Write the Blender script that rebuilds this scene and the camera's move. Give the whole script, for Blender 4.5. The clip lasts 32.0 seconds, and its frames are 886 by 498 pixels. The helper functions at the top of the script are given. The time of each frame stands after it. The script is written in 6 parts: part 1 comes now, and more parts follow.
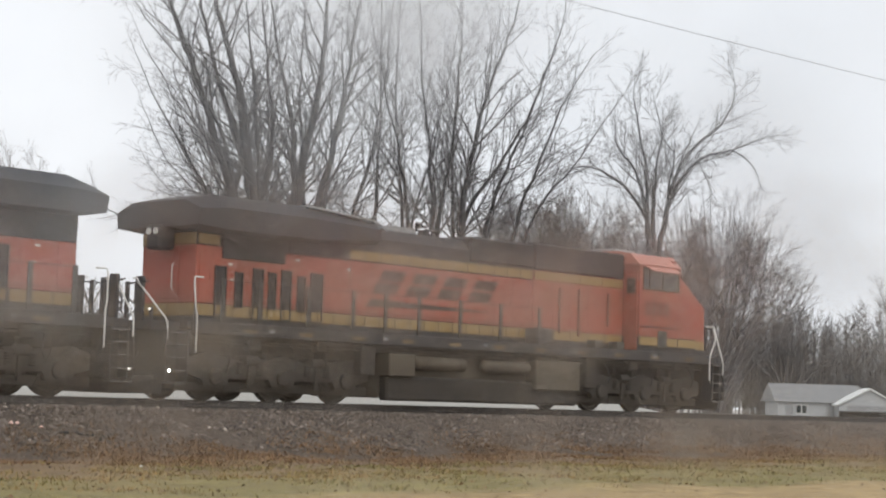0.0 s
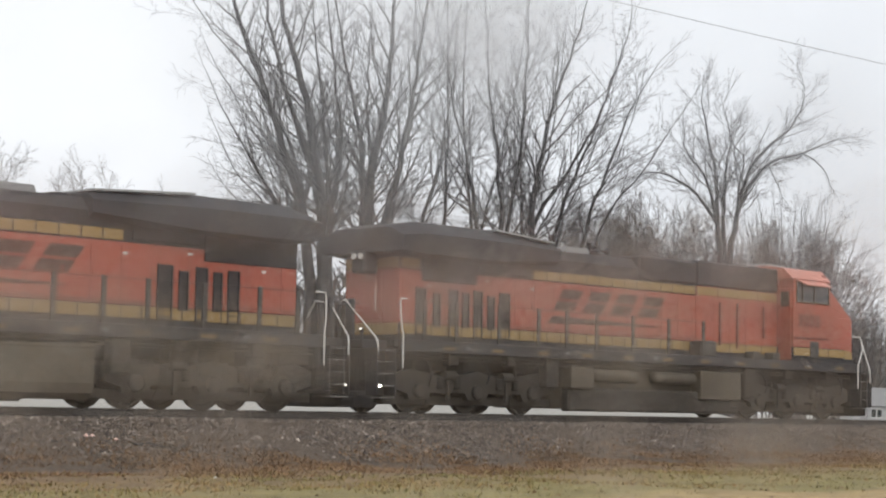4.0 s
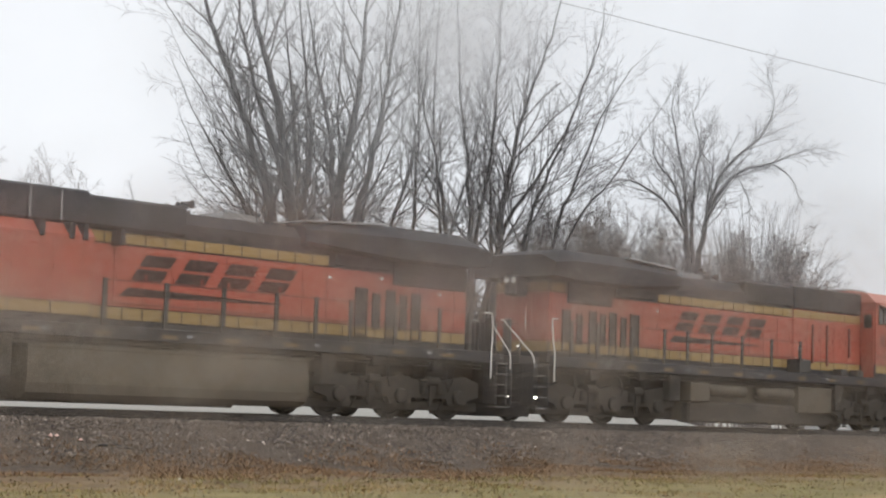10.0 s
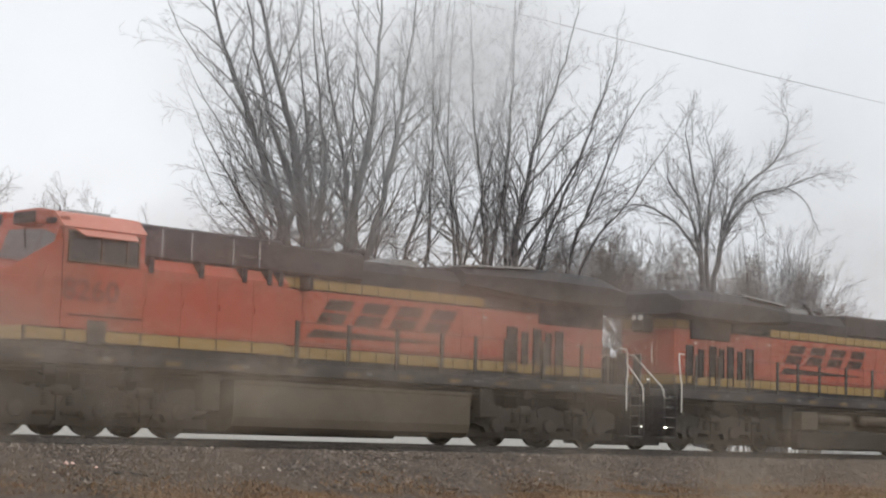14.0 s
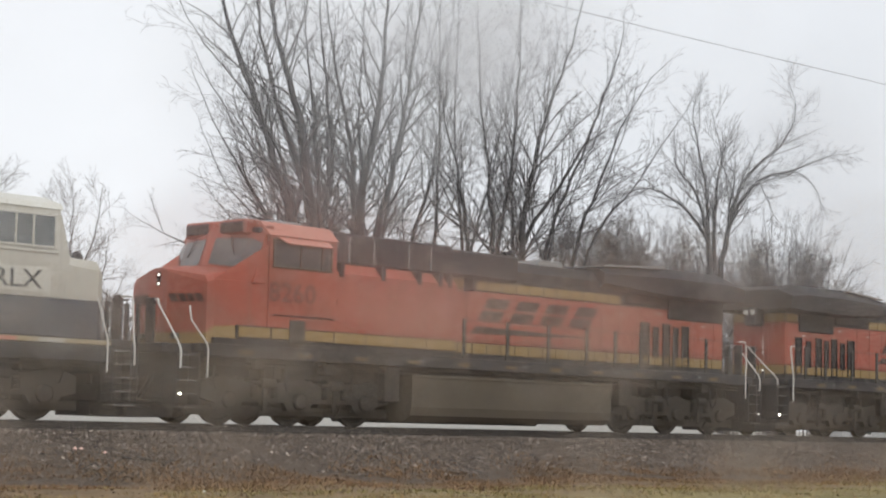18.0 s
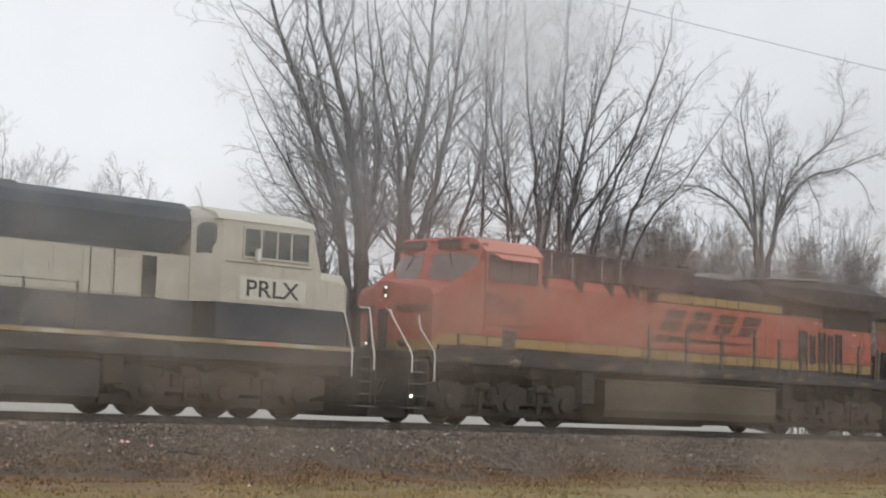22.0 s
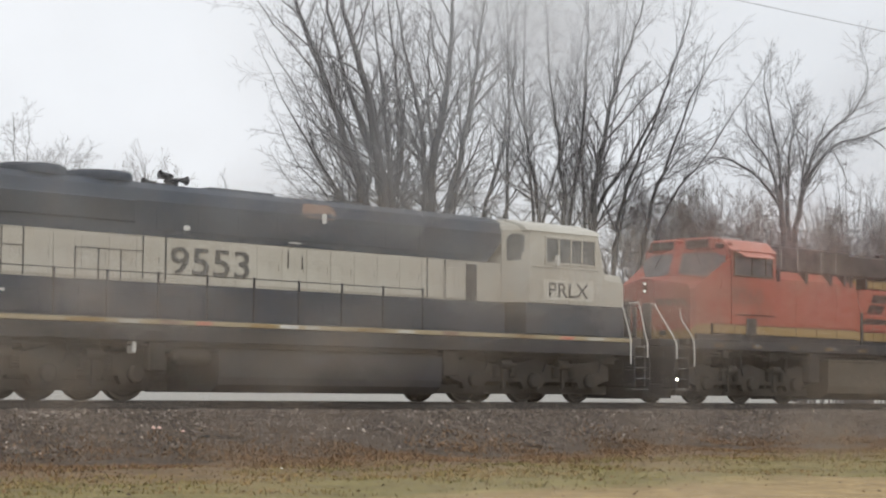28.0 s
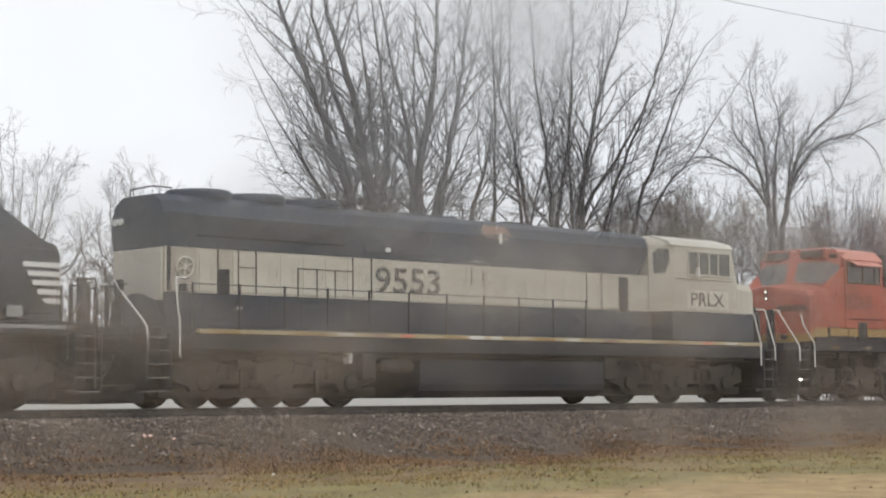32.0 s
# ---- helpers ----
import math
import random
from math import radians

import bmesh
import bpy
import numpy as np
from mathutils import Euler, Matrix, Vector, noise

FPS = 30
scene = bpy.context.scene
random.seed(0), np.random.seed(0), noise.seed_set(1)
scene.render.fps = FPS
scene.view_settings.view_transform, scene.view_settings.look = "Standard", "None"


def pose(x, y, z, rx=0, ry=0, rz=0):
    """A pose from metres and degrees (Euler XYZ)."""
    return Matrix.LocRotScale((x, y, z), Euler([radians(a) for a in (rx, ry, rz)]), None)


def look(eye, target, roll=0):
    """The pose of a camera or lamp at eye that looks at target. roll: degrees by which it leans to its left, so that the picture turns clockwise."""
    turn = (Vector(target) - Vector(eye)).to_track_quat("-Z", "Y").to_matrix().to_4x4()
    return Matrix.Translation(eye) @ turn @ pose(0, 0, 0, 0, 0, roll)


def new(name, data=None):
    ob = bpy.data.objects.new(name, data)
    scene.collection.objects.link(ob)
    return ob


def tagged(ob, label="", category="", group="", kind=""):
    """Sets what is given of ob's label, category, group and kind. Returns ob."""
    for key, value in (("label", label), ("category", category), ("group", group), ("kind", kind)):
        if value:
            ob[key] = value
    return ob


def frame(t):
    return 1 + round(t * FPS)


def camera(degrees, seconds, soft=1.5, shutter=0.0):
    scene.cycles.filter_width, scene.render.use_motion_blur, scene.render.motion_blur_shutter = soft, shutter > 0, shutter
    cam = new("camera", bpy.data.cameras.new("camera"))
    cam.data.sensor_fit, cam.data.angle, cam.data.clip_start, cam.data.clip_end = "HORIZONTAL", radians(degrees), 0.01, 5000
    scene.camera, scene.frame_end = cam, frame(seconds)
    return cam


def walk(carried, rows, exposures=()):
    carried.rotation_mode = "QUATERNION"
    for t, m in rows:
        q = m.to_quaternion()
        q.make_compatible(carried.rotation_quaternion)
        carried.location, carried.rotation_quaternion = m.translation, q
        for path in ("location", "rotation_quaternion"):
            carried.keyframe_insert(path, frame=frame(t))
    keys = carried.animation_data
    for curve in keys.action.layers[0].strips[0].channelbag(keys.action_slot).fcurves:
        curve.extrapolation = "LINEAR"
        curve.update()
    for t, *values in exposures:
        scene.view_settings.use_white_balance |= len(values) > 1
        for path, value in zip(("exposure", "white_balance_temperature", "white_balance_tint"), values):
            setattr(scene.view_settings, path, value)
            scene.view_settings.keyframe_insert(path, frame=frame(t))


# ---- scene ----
EYE = (0.0, -32.288, 0.149)          # seated eye height beside the line, rails at z = 0

# seconds, heading (degrees right of +y), tilt, lean, metres the train has gone
RIDE = (
 (0, 47.662, 4.737, 1.714, 24.652), (0.5, 47.752, 4.407, 2.003, 25.168), (1, 46.923, 4.274, 1.669, 25.682),
 (1.5, 46.047, 4.467, 1.337, 26.192), (2, 45.739, 4.627, 1.196, 26.685), (2.5, 45.766, 4.734, 1.360, 27.182),
 (3, 45.651, 4.849, 1.135, 27.701), (3.5, 45.483, 4.884, 1.036, 28.240), (5.5, 45.565, 5.166, 1.163, 30.395),
 (6, 45.306, 5.125, 0.981, 30.945), (6.5, 45.212, 4.727, 1.029, 31.502), (7, 45.182, 4.754, 1.136, 32.064),
 (7.5, 45.072, 5.082, 1.045, 32.637), (8, 45.235, 5.361, 1.173, 33.194), (8.5, 45.691, 5.625, 1.214, 33.767),
 (9, 45.646, 5.503, 1.454, 34.348), (9.5, 45.906, 5.262, 1.632, 34.924), (10, 46.456, 5.121, 1.835, 35.508),
 (10.5, 46.833, 4.991, 2.119, 36.109), (11, 46.733, 5.145, 2.065, 36.700), (11.5, 46.520, 5.317, 2.144, 37.292),
 (12, 46.420, 5.493, 1.969, 37.894), (12.5, 46.394, 5.619, 1.924, 38.501), (13, 46.239, 5.692, 1.787, 39.116),
 (13.5, 46.054, 5.700, 1.578, 39.740), (14, 45.974, 5.917, 1.567, 40.367), (14.5, 46.832, 5.900, 1.627, 41.006),
 (16.5, 46.517, 5.256, 1.648, 43.632), (17, 46.447, 5.447, 1.497, 44.278), (17.5, 46.306, 5.707, 1.309, 44.930),
 (18, 45.757, 5.421, 1.384, 45.569), (18.5, 45.693, 5.287, 1.505, 46.211), (19, 45.449, 5.354, 1.769, 46.872),
 (19.5, 45.127, 5.662, 1.586, 47.544), (20, 44.997, 5.774, 1.550, 48.217), (20.5, 44.828, 5.709, 1.538, 48.891),
 (21, 44.454, 5.656, 1.684, 49.580), (21.5, 44.270, 5.482, 1.902, 50.270), (22, 44.312, 5.261, 1.858, 50.957),
 (22.5, 44.216, 4.947, 1.799, 51.647), (23, 44.194, 5.043, 1.427, 52.332), (23.5, 43.809, 5.281, 0.850, 53.030),
 (24, 43.860, 5.470, 0.693, 53.727), (24.5, 44.024, 5.564, 0.629, 54.436), (26.5, 43.937, 5.252, 1.045, 57.338),
 (27, 43.831, 5.064, 1.352, 58.070), (27.5, 43.734, 4.851, 1.157, 58.808), (28, 43.511, 4.581, 0.428, 59.546),
 (28.5, 43.272, 4.478, 0.040, 60.298), (29, 43.342, 4.588, -0.356, 61.038), (29.5, 43.548, 4.756, -0.506, 61.751),
 (30, 43.679, 4.851, -0.630, 62.499), (30.5, 43.779, 4.687, -0.847, 63.254), (31, 43.780, 4.492, -0.634, 64.019),
 (31.5, 43.669, 4.510, -0.401, 64.782), (32, 43.881, 4.689, -0.483, 65.559),)

cam = camera(27.23, 32.0, soft=2.0)
cam.data.dof.use_dof, cam.data.dof.focus_distance, cam.data.dof.aperture_fstop = True, 60.0, 15.0


def aim(yaw, tilt, lean):
    a, b = radians(yaw), radians(tilt)
    way = Vector((math.sin(a) * math.cos(b), math.cos(a) * math.cos(b), math.sin(b)))
    return look(EYE, Vector(EYE) + way * 10, lean)


# ---- light: an even overcast sky and a very soft, weak sun ----
SUN_EL, SUN_AZ = 34, 205
world = bpy.data.worlds.new("overcast")
scene.world = world
world.use_nodes = True
wn, wl = world.node_tree.nodes, world.node_tree.links
wn.clear()
sky = wn.new("ShaderNodeTexSky")
sky.sky_type, sky.sun_disc = "NISHITA", False
sky.sun_elevation, sky.sun_rotation = radians(SUN_EL), radians(SUN_AZ)
sky.air_density, sky.dust_density = 1.0, 6.0
dull = wn.new("ShaderNodeHueSaturation")
dull.inputs["Saturation"].default_value, dull.inputs["Value"].default_value = 0.12, 0.1
wl.new(sky.outputs[0], dull.inputs["Color"])
where = wn.new("ShaderNodeTexCoord")
cloud = wn.new("ShaderNodeTexNoise")
cloud.inputs["Scale"].default_value, cloud.inputs["Detail"].default_value = 3.5, 5
wl.new(where.outputs["Generated"], cloud.inputs["Vector"])
ramp = wn.new("ShaderNodeValToRGB")
ramp.color_ramp.elements[0].position, ramp.color_ramp.elements[0].color = 0.3, (0.86, 0.895, 0.945, 1)
ramp.color_ramp.elements[1].position, ramp.color_ramp.elements[1].color = 0.7, (1.01, 1.035, 1.075, 1)
wl.new(cloud.outputs["Fac"], ramp.inputs[0])
veil = wn.new("ShaderNodeMix")
veil.data_type, veil.inputs[0].default_value = "RGBA", 0.9
wl.new(dull.outputs[0], veil.inputs[6])
wl.new(ramp.outputs[0], veil.inputs[7])
back = wn.new("ShaderNodeBackground")
back.inputs["Strength"].default_value = 1.0
wl.new(veil.outputs[2], back.inputs["Color"])
wl.new(back.outputs[0], wn.new("ShaderNodeOutputWorld").inputs["Surface"])
lamp = bpy.data.lights.new("sun", "SUN")
lamp.energy, lamp.angle, lamp.color = 0.8, radians(25), (1.0, 0.99, 0.97)
sun = new("sun", lamp)
sun.matrix_world = look((0, -60, 60), (math.sin(radians(SUN_AZ)) * -30 + 0, -60 + math.cos(radians(SUN_AZ)) * -40, 60 - 34))
scene.view_settings.exposure = 0.08
# the camera's own slow changes of exposure: seconds, stops
LIGHTNESS = [(0, 0.06), (2, 0.12), (3.5, 0.13), (6, 0.09), (10, 0.06), (14, 0.03), (17, 0.05), (18.5, 0.00), (21, -0.07), (24, 0.01), (27, -0.03), (28.5, 0.02), (30, 0.09), (32, 0.08)]


# ---- materials ----
def material(name, rough=0.6, metal=0.0):
    m = bpy.data.materials.new(name)
    m.use_nodes = True
    b = m.node_tree.nodes["Principled BSDF"]
    b.inputs["Roughness"].default_value, b.inputs["Metallic"].default_value = rough, metal
    return m, m.node_tree.nodes, m.node_tree.links, b


def coords(n, l, scale=(1, 1, 1)):
    c, mp = n.new("ShaderNodeTexCoord"), n.new("ShaderNodeMapping")
    mp.inputs["Scale"].default_value = scale
    l.new(c.outputs["Object"], mp.inputs["Vector"])
    return mp.outputs[0]


def noise_of(n, l, vec, scale, detail=4, rough=0.6):
    t = n.new("ShaderNodeTexNoise")
    t.inputs["Scale"].default_value, t.inputs["Detail"].default_value, t.inputs["Roughness"].default_value = scale, detail, rough
    l.new(vec, t.inputs["Vector"])
    return t.outputs["Fac"]


def ramp_of(n, l, fac, *stops):
    r = n.new("ShaderNodeValToRGB")
    while len(r.color_ramp.elements) < len(stops):
        r.color_ramp.elements.new(0.5)
    for e, (p, c) in zip(r.color_ramp.elements, stops):
        e.position, e.color = p, (*c, 1) if len(c) == 3 else c
    l.new(fac, r.inputs[0])
    return r.outputs["Color"]


def blend(n, l, fac, a, b, how="MIX"):
    x = n.new("ShaderNodeMix")
    x.data_type, x.blend_type = "RGBA", how
    for socket, v in ((0, fac), (6, a), (7, b)):
        if hasattr(v, "is_output"):
            l.new(v, x.inputs[socket])
        else:
            x.inputs[socket].default_value = v if socket == 0 else (*v, 1)
    return x.outputs[2]


def bump(n, l, b, height, strength=0.3, dist=0.02):
    u = n.new("ShaderNodeBump")
    u.inputs["Strength"].default_value, u.inputs["Distance"].default_value = strength, dist
    l.new(height, u.inputs["Height"])
    l.new(u.outputs[0], b.inputs["Normal"])


def paint(name, colour, rough=0.45, dirt=(0.10, 0.085, 0.07), amount=0.5, metal=0.0, streak=True):
    """Weathered paint: colour, fine mottling, and road dirt in patches and rain streaks."""
    m, n, l, b = material(name, rough, metal)
    v = coords(n, l)
    fine = noise_of(n, l, v, 9, 6, 0.7)
    patch = noise_of(n, l, v, 0.55, 5, 0.65)
    run = noise_of(n, l, coords(n, l, (7, 7, 0.35)), 1.0, 4, 0.6)
    c = blend(n, l, fine, [k * 0.86 for k in colour], [min(1, k * 1.1) for k in colour])
    grime = ramp_of(n, l, patch, (0.42, (0, 0, 0)), (0.75, (amount,) * 3))
    c = blend(n, l, grime, c, dirt)
    if streak:
        c = blend(n, l, ramp_of(n, l, run, (0.55, (0, 0, 0)), (0.8, (amount * 0.7,) * 3)), c, dirt)
    l.new(c, b.inputs["Base Color"])
    l.new(ramp_of(n, l, patch, (0.3, (rough - 0.08,) * 3), (0.8, (rough + 0.25,) * 3)), b.inputs["Roughness"])
    bump(n, l, b, fine, 0.12, 0.004)
    return m


def ground_mix(name, tones, scales, rough=0.95, relief=0.5, depth=0.05):
    m, n, l, b = material(name, rough)
    v = coords(n, l)
    big = noise_of(n, l, v, scales[0], 5, 0.65)
    small = noise_of(n, l, v, scales[1], 6, 0.75)
    c = ramp_of(n, l, big, *[(0.32 + 0.36 * i / (len(tones) - 1), t) for i, t in enumerate(tones)])
    d = ramp_of(n, l, small, (0.3, (0.45,) * 3), (0.7, (1.35,) * 3))
    l.new(blend(n, l, 1.0, c, d, "MULTIPLY"), b.inputs["Base Color"])
    bump(n, l, b, small, relief, depth)
    return m


ORANGE = paint("orange_paint", (0.37, 0.076, 0.043), 0.5, (0.17, 0.085, 0.062), 0.75)
# pale orange: sky sheen painted on cab roof and visors, also plain stripe pieces
PALESHEENORANGE = paint("pale_orange_sky_sheen", (0.56, 0.20, 0.14), 0.35, (0.4, 0.17, 0.12), 0.4)
YELLOW = paint("yellow_paint", (0.31, 0.20, 0.062), 0.5, (0.16, 0.115, 0.075), 0.6)
DULLYELLOW = paint("dirty_reflector", (0.2, 0.135, 0.06), 0.6, (0.09, 0.07, 0.05), 0.8)
BLACK = paint("sooty_black_paint", (0.02, 0.021, 0.026), 0.75, (0.042, 0.037, 0.035), 0.7)
GRIME = paint("dusty_undergear", (0.032, 0.027, 0.022), 0.9, (0.052, 0.043, 0.034), 0.8)
TANK = paint("dusty_tank_steel", (0.088, 0.07, 0.047), 0.7, (0.052, 0.042, 0.031), 0.8)
CREAM = paint("cream_paint", (0.50, 0.475, 0.405), 0.55, (0.24, 0.205, 0.155), 0.75)
DIRTYCREAM = paint("dirty_cream_paint", (0.38, 0.35, 0.30), 0.7, (0.14, 0.115, 0.09), 0.95)
SCRAP = paint("pink_scrap", (0.75, 0.5, 0.42), 0.5, (0.5, 0.3, 0.24), 0.4)
GREEN = paint("dark_blue_green_paint", (0.016, 0.026, 0.046), 0.5, (0.046, 0.051, 0.06), 0.5)
PALECREAM = paint("pale_cream_paint", (0.6, 0.58, 0.51), 0.5, (0.35, 0.32, 0.26), 0.5)
NUMBERGREY = paint("worn_number_paint", (0.08, 0.078, 0.072), 0.5, (0.22, 0.2, 0.16), 0.7)
WHITE = paint("white_paint", (0.72, 0.72, 0.69), 0.5, (0.35, 0.33, 0.29), 0.4)
ROOFGREY = paint("grey_roof_paint", (0.30, 0.30, 0.30), 0.5, (0.13, 0.12, 0.11), 0.5)
RUST = paint("rusty_patch", (0.30, 0.20, 0.15), 0.8, (0.12, 0.07, 0.05), 0.6)
FADED = paint("faded_number_paint", (0.14, 0.042, 0.03), 0.5, (0.2, 0.09, 0.06), 0.6)
LETTERFADE = paint("faded_black_number", (0.15, 0.048, 0.036), 0.5, (0.2, 0.09, 0.06), 0.45)
MARK = paint("worn_brown_black_mark", (0.035, 0.019, 0.015), 0.6, (0.13, 0.045, 0.03), 0.6)
LETTER = paint("letter_black", (0.03, 0.032, 0.03), 0.5, (0.10, 0.07, 0.05), 0.5)
STEEL, _n, _l, _b = material("worn_rail_steel", 0.55, 0.3)
_l.new(ramp_of(_n, _l, noise_of(_n, _l, coords(_n, _l), 4), (0.35, (0.055, 0.045, 0.038)), (0.65, (0.10, 0.088, 0.078))), _b.inputs["Base Color"])
BARK = ground_mix("wet_bark", [(0.042, 0.039, 0.041), (0.076, 0.072, 0.074)], (0.7, 6), 0.9, 0.6, 0.02)
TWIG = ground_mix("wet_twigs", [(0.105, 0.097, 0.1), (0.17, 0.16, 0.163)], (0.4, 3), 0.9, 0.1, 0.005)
# far twigs: distance haze is put into these two paler colours
TWIGHAZE = ground_mix("hazed_far_twigs", [(0.16, 0.146, 0.141), (0.23, 0.214, 0.207)], (0.4, 3), 0.95, 0.1, 0.005)
TWIGDARK = ground_mix("dark_hazed_twigs", [(0.125, 0.116, 0.112), (0.185, 0.173, 0.169)], (0.4, 3), 0.95, 0.1, 0.005)
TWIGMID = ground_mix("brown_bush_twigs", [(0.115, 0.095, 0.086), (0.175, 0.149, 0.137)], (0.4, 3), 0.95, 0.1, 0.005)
GLASS, _n, _l, _b = material("dark_cab_glass", 0.08)
_b.inputs["Base Color"].default_value = (0.03, 0.035, 0.035, 1)
_b.inputs["IOR"].default_value = 1.5

# grey base colour stands in for sky seen in and through the glass
SKYPANE, _n, _l, _b = material("windscreen_sky_grey", 0.15)
_l.new(ramp_of(_n, _l, noise_of(_n, _l, coords(_n, _l), 2.5), (0.3, (0.07, 0.072, 0.073)), (0.7, (0.14, 0.14, 0.138))), _b.inputs["Base Color"])


def glow(name, colour, power):
    m, n, l, b = material(name, 0.3)
    b.inputs["Base Color"].default_value = (*colour, 1)
    b.inputs["Emission Color"].default_value = (*colour, 1)
    b.inputs["Emission Strength"].default_value = power
    return m


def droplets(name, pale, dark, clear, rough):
    """Specks for the haze veil: partly a pale colour that the sky lights, partly blurred view."""
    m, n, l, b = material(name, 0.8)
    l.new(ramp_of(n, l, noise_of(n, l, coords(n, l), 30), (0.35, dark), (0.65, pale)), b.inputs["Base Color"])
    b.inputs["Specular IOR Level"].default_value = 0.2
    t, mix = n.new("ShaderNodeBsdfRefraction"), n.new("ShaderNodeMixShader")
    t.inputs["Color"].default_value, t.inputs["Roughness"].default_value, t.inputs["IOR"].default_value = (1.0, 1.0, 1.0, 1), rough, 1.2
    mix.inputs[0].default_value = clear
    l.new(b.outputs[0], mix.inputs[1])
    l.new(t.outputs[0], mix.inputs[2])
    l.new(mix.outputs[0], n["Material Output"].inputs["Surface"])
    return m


# speck colours of the added haze veil; the brown one tints it low down
HAZEDROP = droplets("pale_haze_specks", (0.9, 0.9, 0.9), (0.8, 0.8, 0.8), 0.82, 0.38)
BROWNHAZEDROP = droplets("brown_haze_specks", (0.62, 0.52, 0.42), (0.45, 0.36, 0.27), 0.27, 0.38)
HEADLAMP = glow("dim_headlamp", (1.0, 0.97, 0.88), 1.2)
LAMP = glow("lit_step_lamp", (1.0, 0.95, 0.8), 14)


# ---- mesh helpers ----
class Mesh:
    """Collects the faces of one part."""

    def __init__(self):
        self.v, self.f = [], []

    def add(self, verts, faces):
        k = len(self.v)
        self.v += [tuple(p) for p in verts]
        self.f += [tuple(i + k for i in q) for q in faces]
        return self

    def box(self, x0, x1, y0, y1, z0, z1, c=0.0):
        """A box with its edges chamfered by c."""
        if c <= 0:
            v = [(x, y, z) for x in (x0, x1) for y in (y0, y1) for z in (z0, z1)]
            return self.add(v, [(0, 1, 3, 2), (4, 6, 7, 5), (0, 4, 5, 1), (2, 3, 7, 6), (0, 2, 6, 4), (1, 5, 7, 3)])
        c = min(c, (x1 - x0) * 0.45, (y1 - y0) * 0.45, (z1 - z0) * 0.45)
        m, h = ((x0 + x1) / 2, (y0 + y1) / 2, (z0 + z1) / 2), ((x1 - x0) / 2, (y1 - y0) / 2, (z1 - z0) / 2)
        v, ix = [], {}
        for sx in (-1, 1):
            for sy in (-1, 1):
                for sz in (-1, 1):
                    for a in range(3):
                        s = (sx, sy, sz)
                        ix[s, a] = len(v)
                        v.append(tuple(m[i] + s[i] * (h[i] - (0 if i == a else c)) for i in range(3)))
        f = []
        for a in range(3):
            b, d = (a + 1) % 3, (a + 2) % 3
            for s in (-1, 1):
                ring = []
                for p, q in ((-1, -1), (1, -1), (1, 1), (-1, 1)):
                    t = [0, 0, 0]
                    t[a], t[b], t[d] = s, p, q
                    ring.append(ix[tuple(t), a])
                f.append(ring if s > 0 else ring[::-1])
            for p in (-1, 1):
                for q in (-1, 1):
                    t0, t1 = [0, 0, 0], [0, 0, 0]
                    t0[a], t0[b], t0[d] = -1, p, q
                    t1[a], t1[b], t1[d] = 1, p, q
                    t0, t1 = tuple(t0), tuple(t1)
                    e = [ix[t0, b], ix[t1, b], ix[t1, d], ix[t0, d]]
                    f.append(e if p * q < 0 else e[::-1])
        for s in [(i, j, k) for i in (-1, 1) for j in (-1, 1) for k in (-1, 1)]:
            e = [ix[s, 0], ix[s, 1], ix[s, 2]]
            f.append(e if s[0] * s[1] * s[2] > 0 else e[::-1])
        return self.add(v, f)

    def prism(self, outline, lo, hi, axis="x", ends=True):
        """An outline (two coordinates each) drawn out along an axis."""
        n = len(outline)
        put = {"x": lambda a, p: (a, p[0], p[1]), "y": lambda a, p: (p[0], a, p[1]), "z": lambda a, p: (p[0], p[1], a)}[axis]
        v = [put(a, p) for a in (lo, hi) for p in outline]
        f = [(i, (i + 1) % n, n + (i + 1) % n, n + i) for i in range(n)]
        if ends:
            f += [tuple(range(n))[::-1], tuple(range(n, 2 * n))]
        return self.add(v, f)

    def tube(self, pts, rad, sides=6, caps=False):
        """A tapered tube through pts; rad is one radius or one for each point."""
        pts = [Vector(p) for p in pts]
        rad = rad if hasattr(rad, "__len__") else [rad] * len(pts)
        v, f, side = [], [], None
        for i, p in enumerate(pts):
            d = (pts[min(i + 1, len(pts) - 1)] - pts[max(i - 1, 0)]).normalized()
            if side is None:
                side = d.orthogonal().normalized()
            side = (side - d * side.dot(d)).normalized()
            up = d.cross(side)
            for k in range(sides):
                a = 2 * math.pi * k / sides
                v.append(p + (side * math.cos(a) + up * math.sin(a)) * rad[i])
        for i in range(len(pts) - 1):
            for k in range(sides):
                j = (k + 1) % sides
                f.append((i * sides + k, i * sides + j, (i + 1) * sides + j, (i + 1) * sides + k))
        if caps:
            f += [tuple(range(sides))[::-1], tuple(range((len(pts) - 1) * sides, len(pts) * sides))]
        return self.add(v, f)

    def lathe(self, outline, centre, axis="y", sides=20):
        """Turns (along, radius) pairs about an axis through centre."""
        v, f, n = [], [], len(outline)
        for k in range(sides):
            a = 2 * math.pi * k / sides
            for t, r in outline:
                c, s = r * math.cos(a), r * math.sin(a)
                d = {"x": (t, c, s), "y": (c, t, s), "z": (c, s, t)}[axis]
                v.append(tuple(centre[i] + d[i] for i in range(3)))
        for k in range(sides):
            j = (k + 1) % sides
            for i in range(n - 1):
                f.append((k * n + i, k * n + i + 1, j * n + i + 1, j * n + i))
        return self.add(v, f)

    def data(self, name, mat, smooth=False):
        d = bpy.data.meshes.new(name)
        d.from_pydata(self.v, [], self.f)
        d.materials.append(mat)
        if smooth:
            d.polygons.foreach_set("use_smooth", [True] * len(d.polygons))
        d.update()
        return d


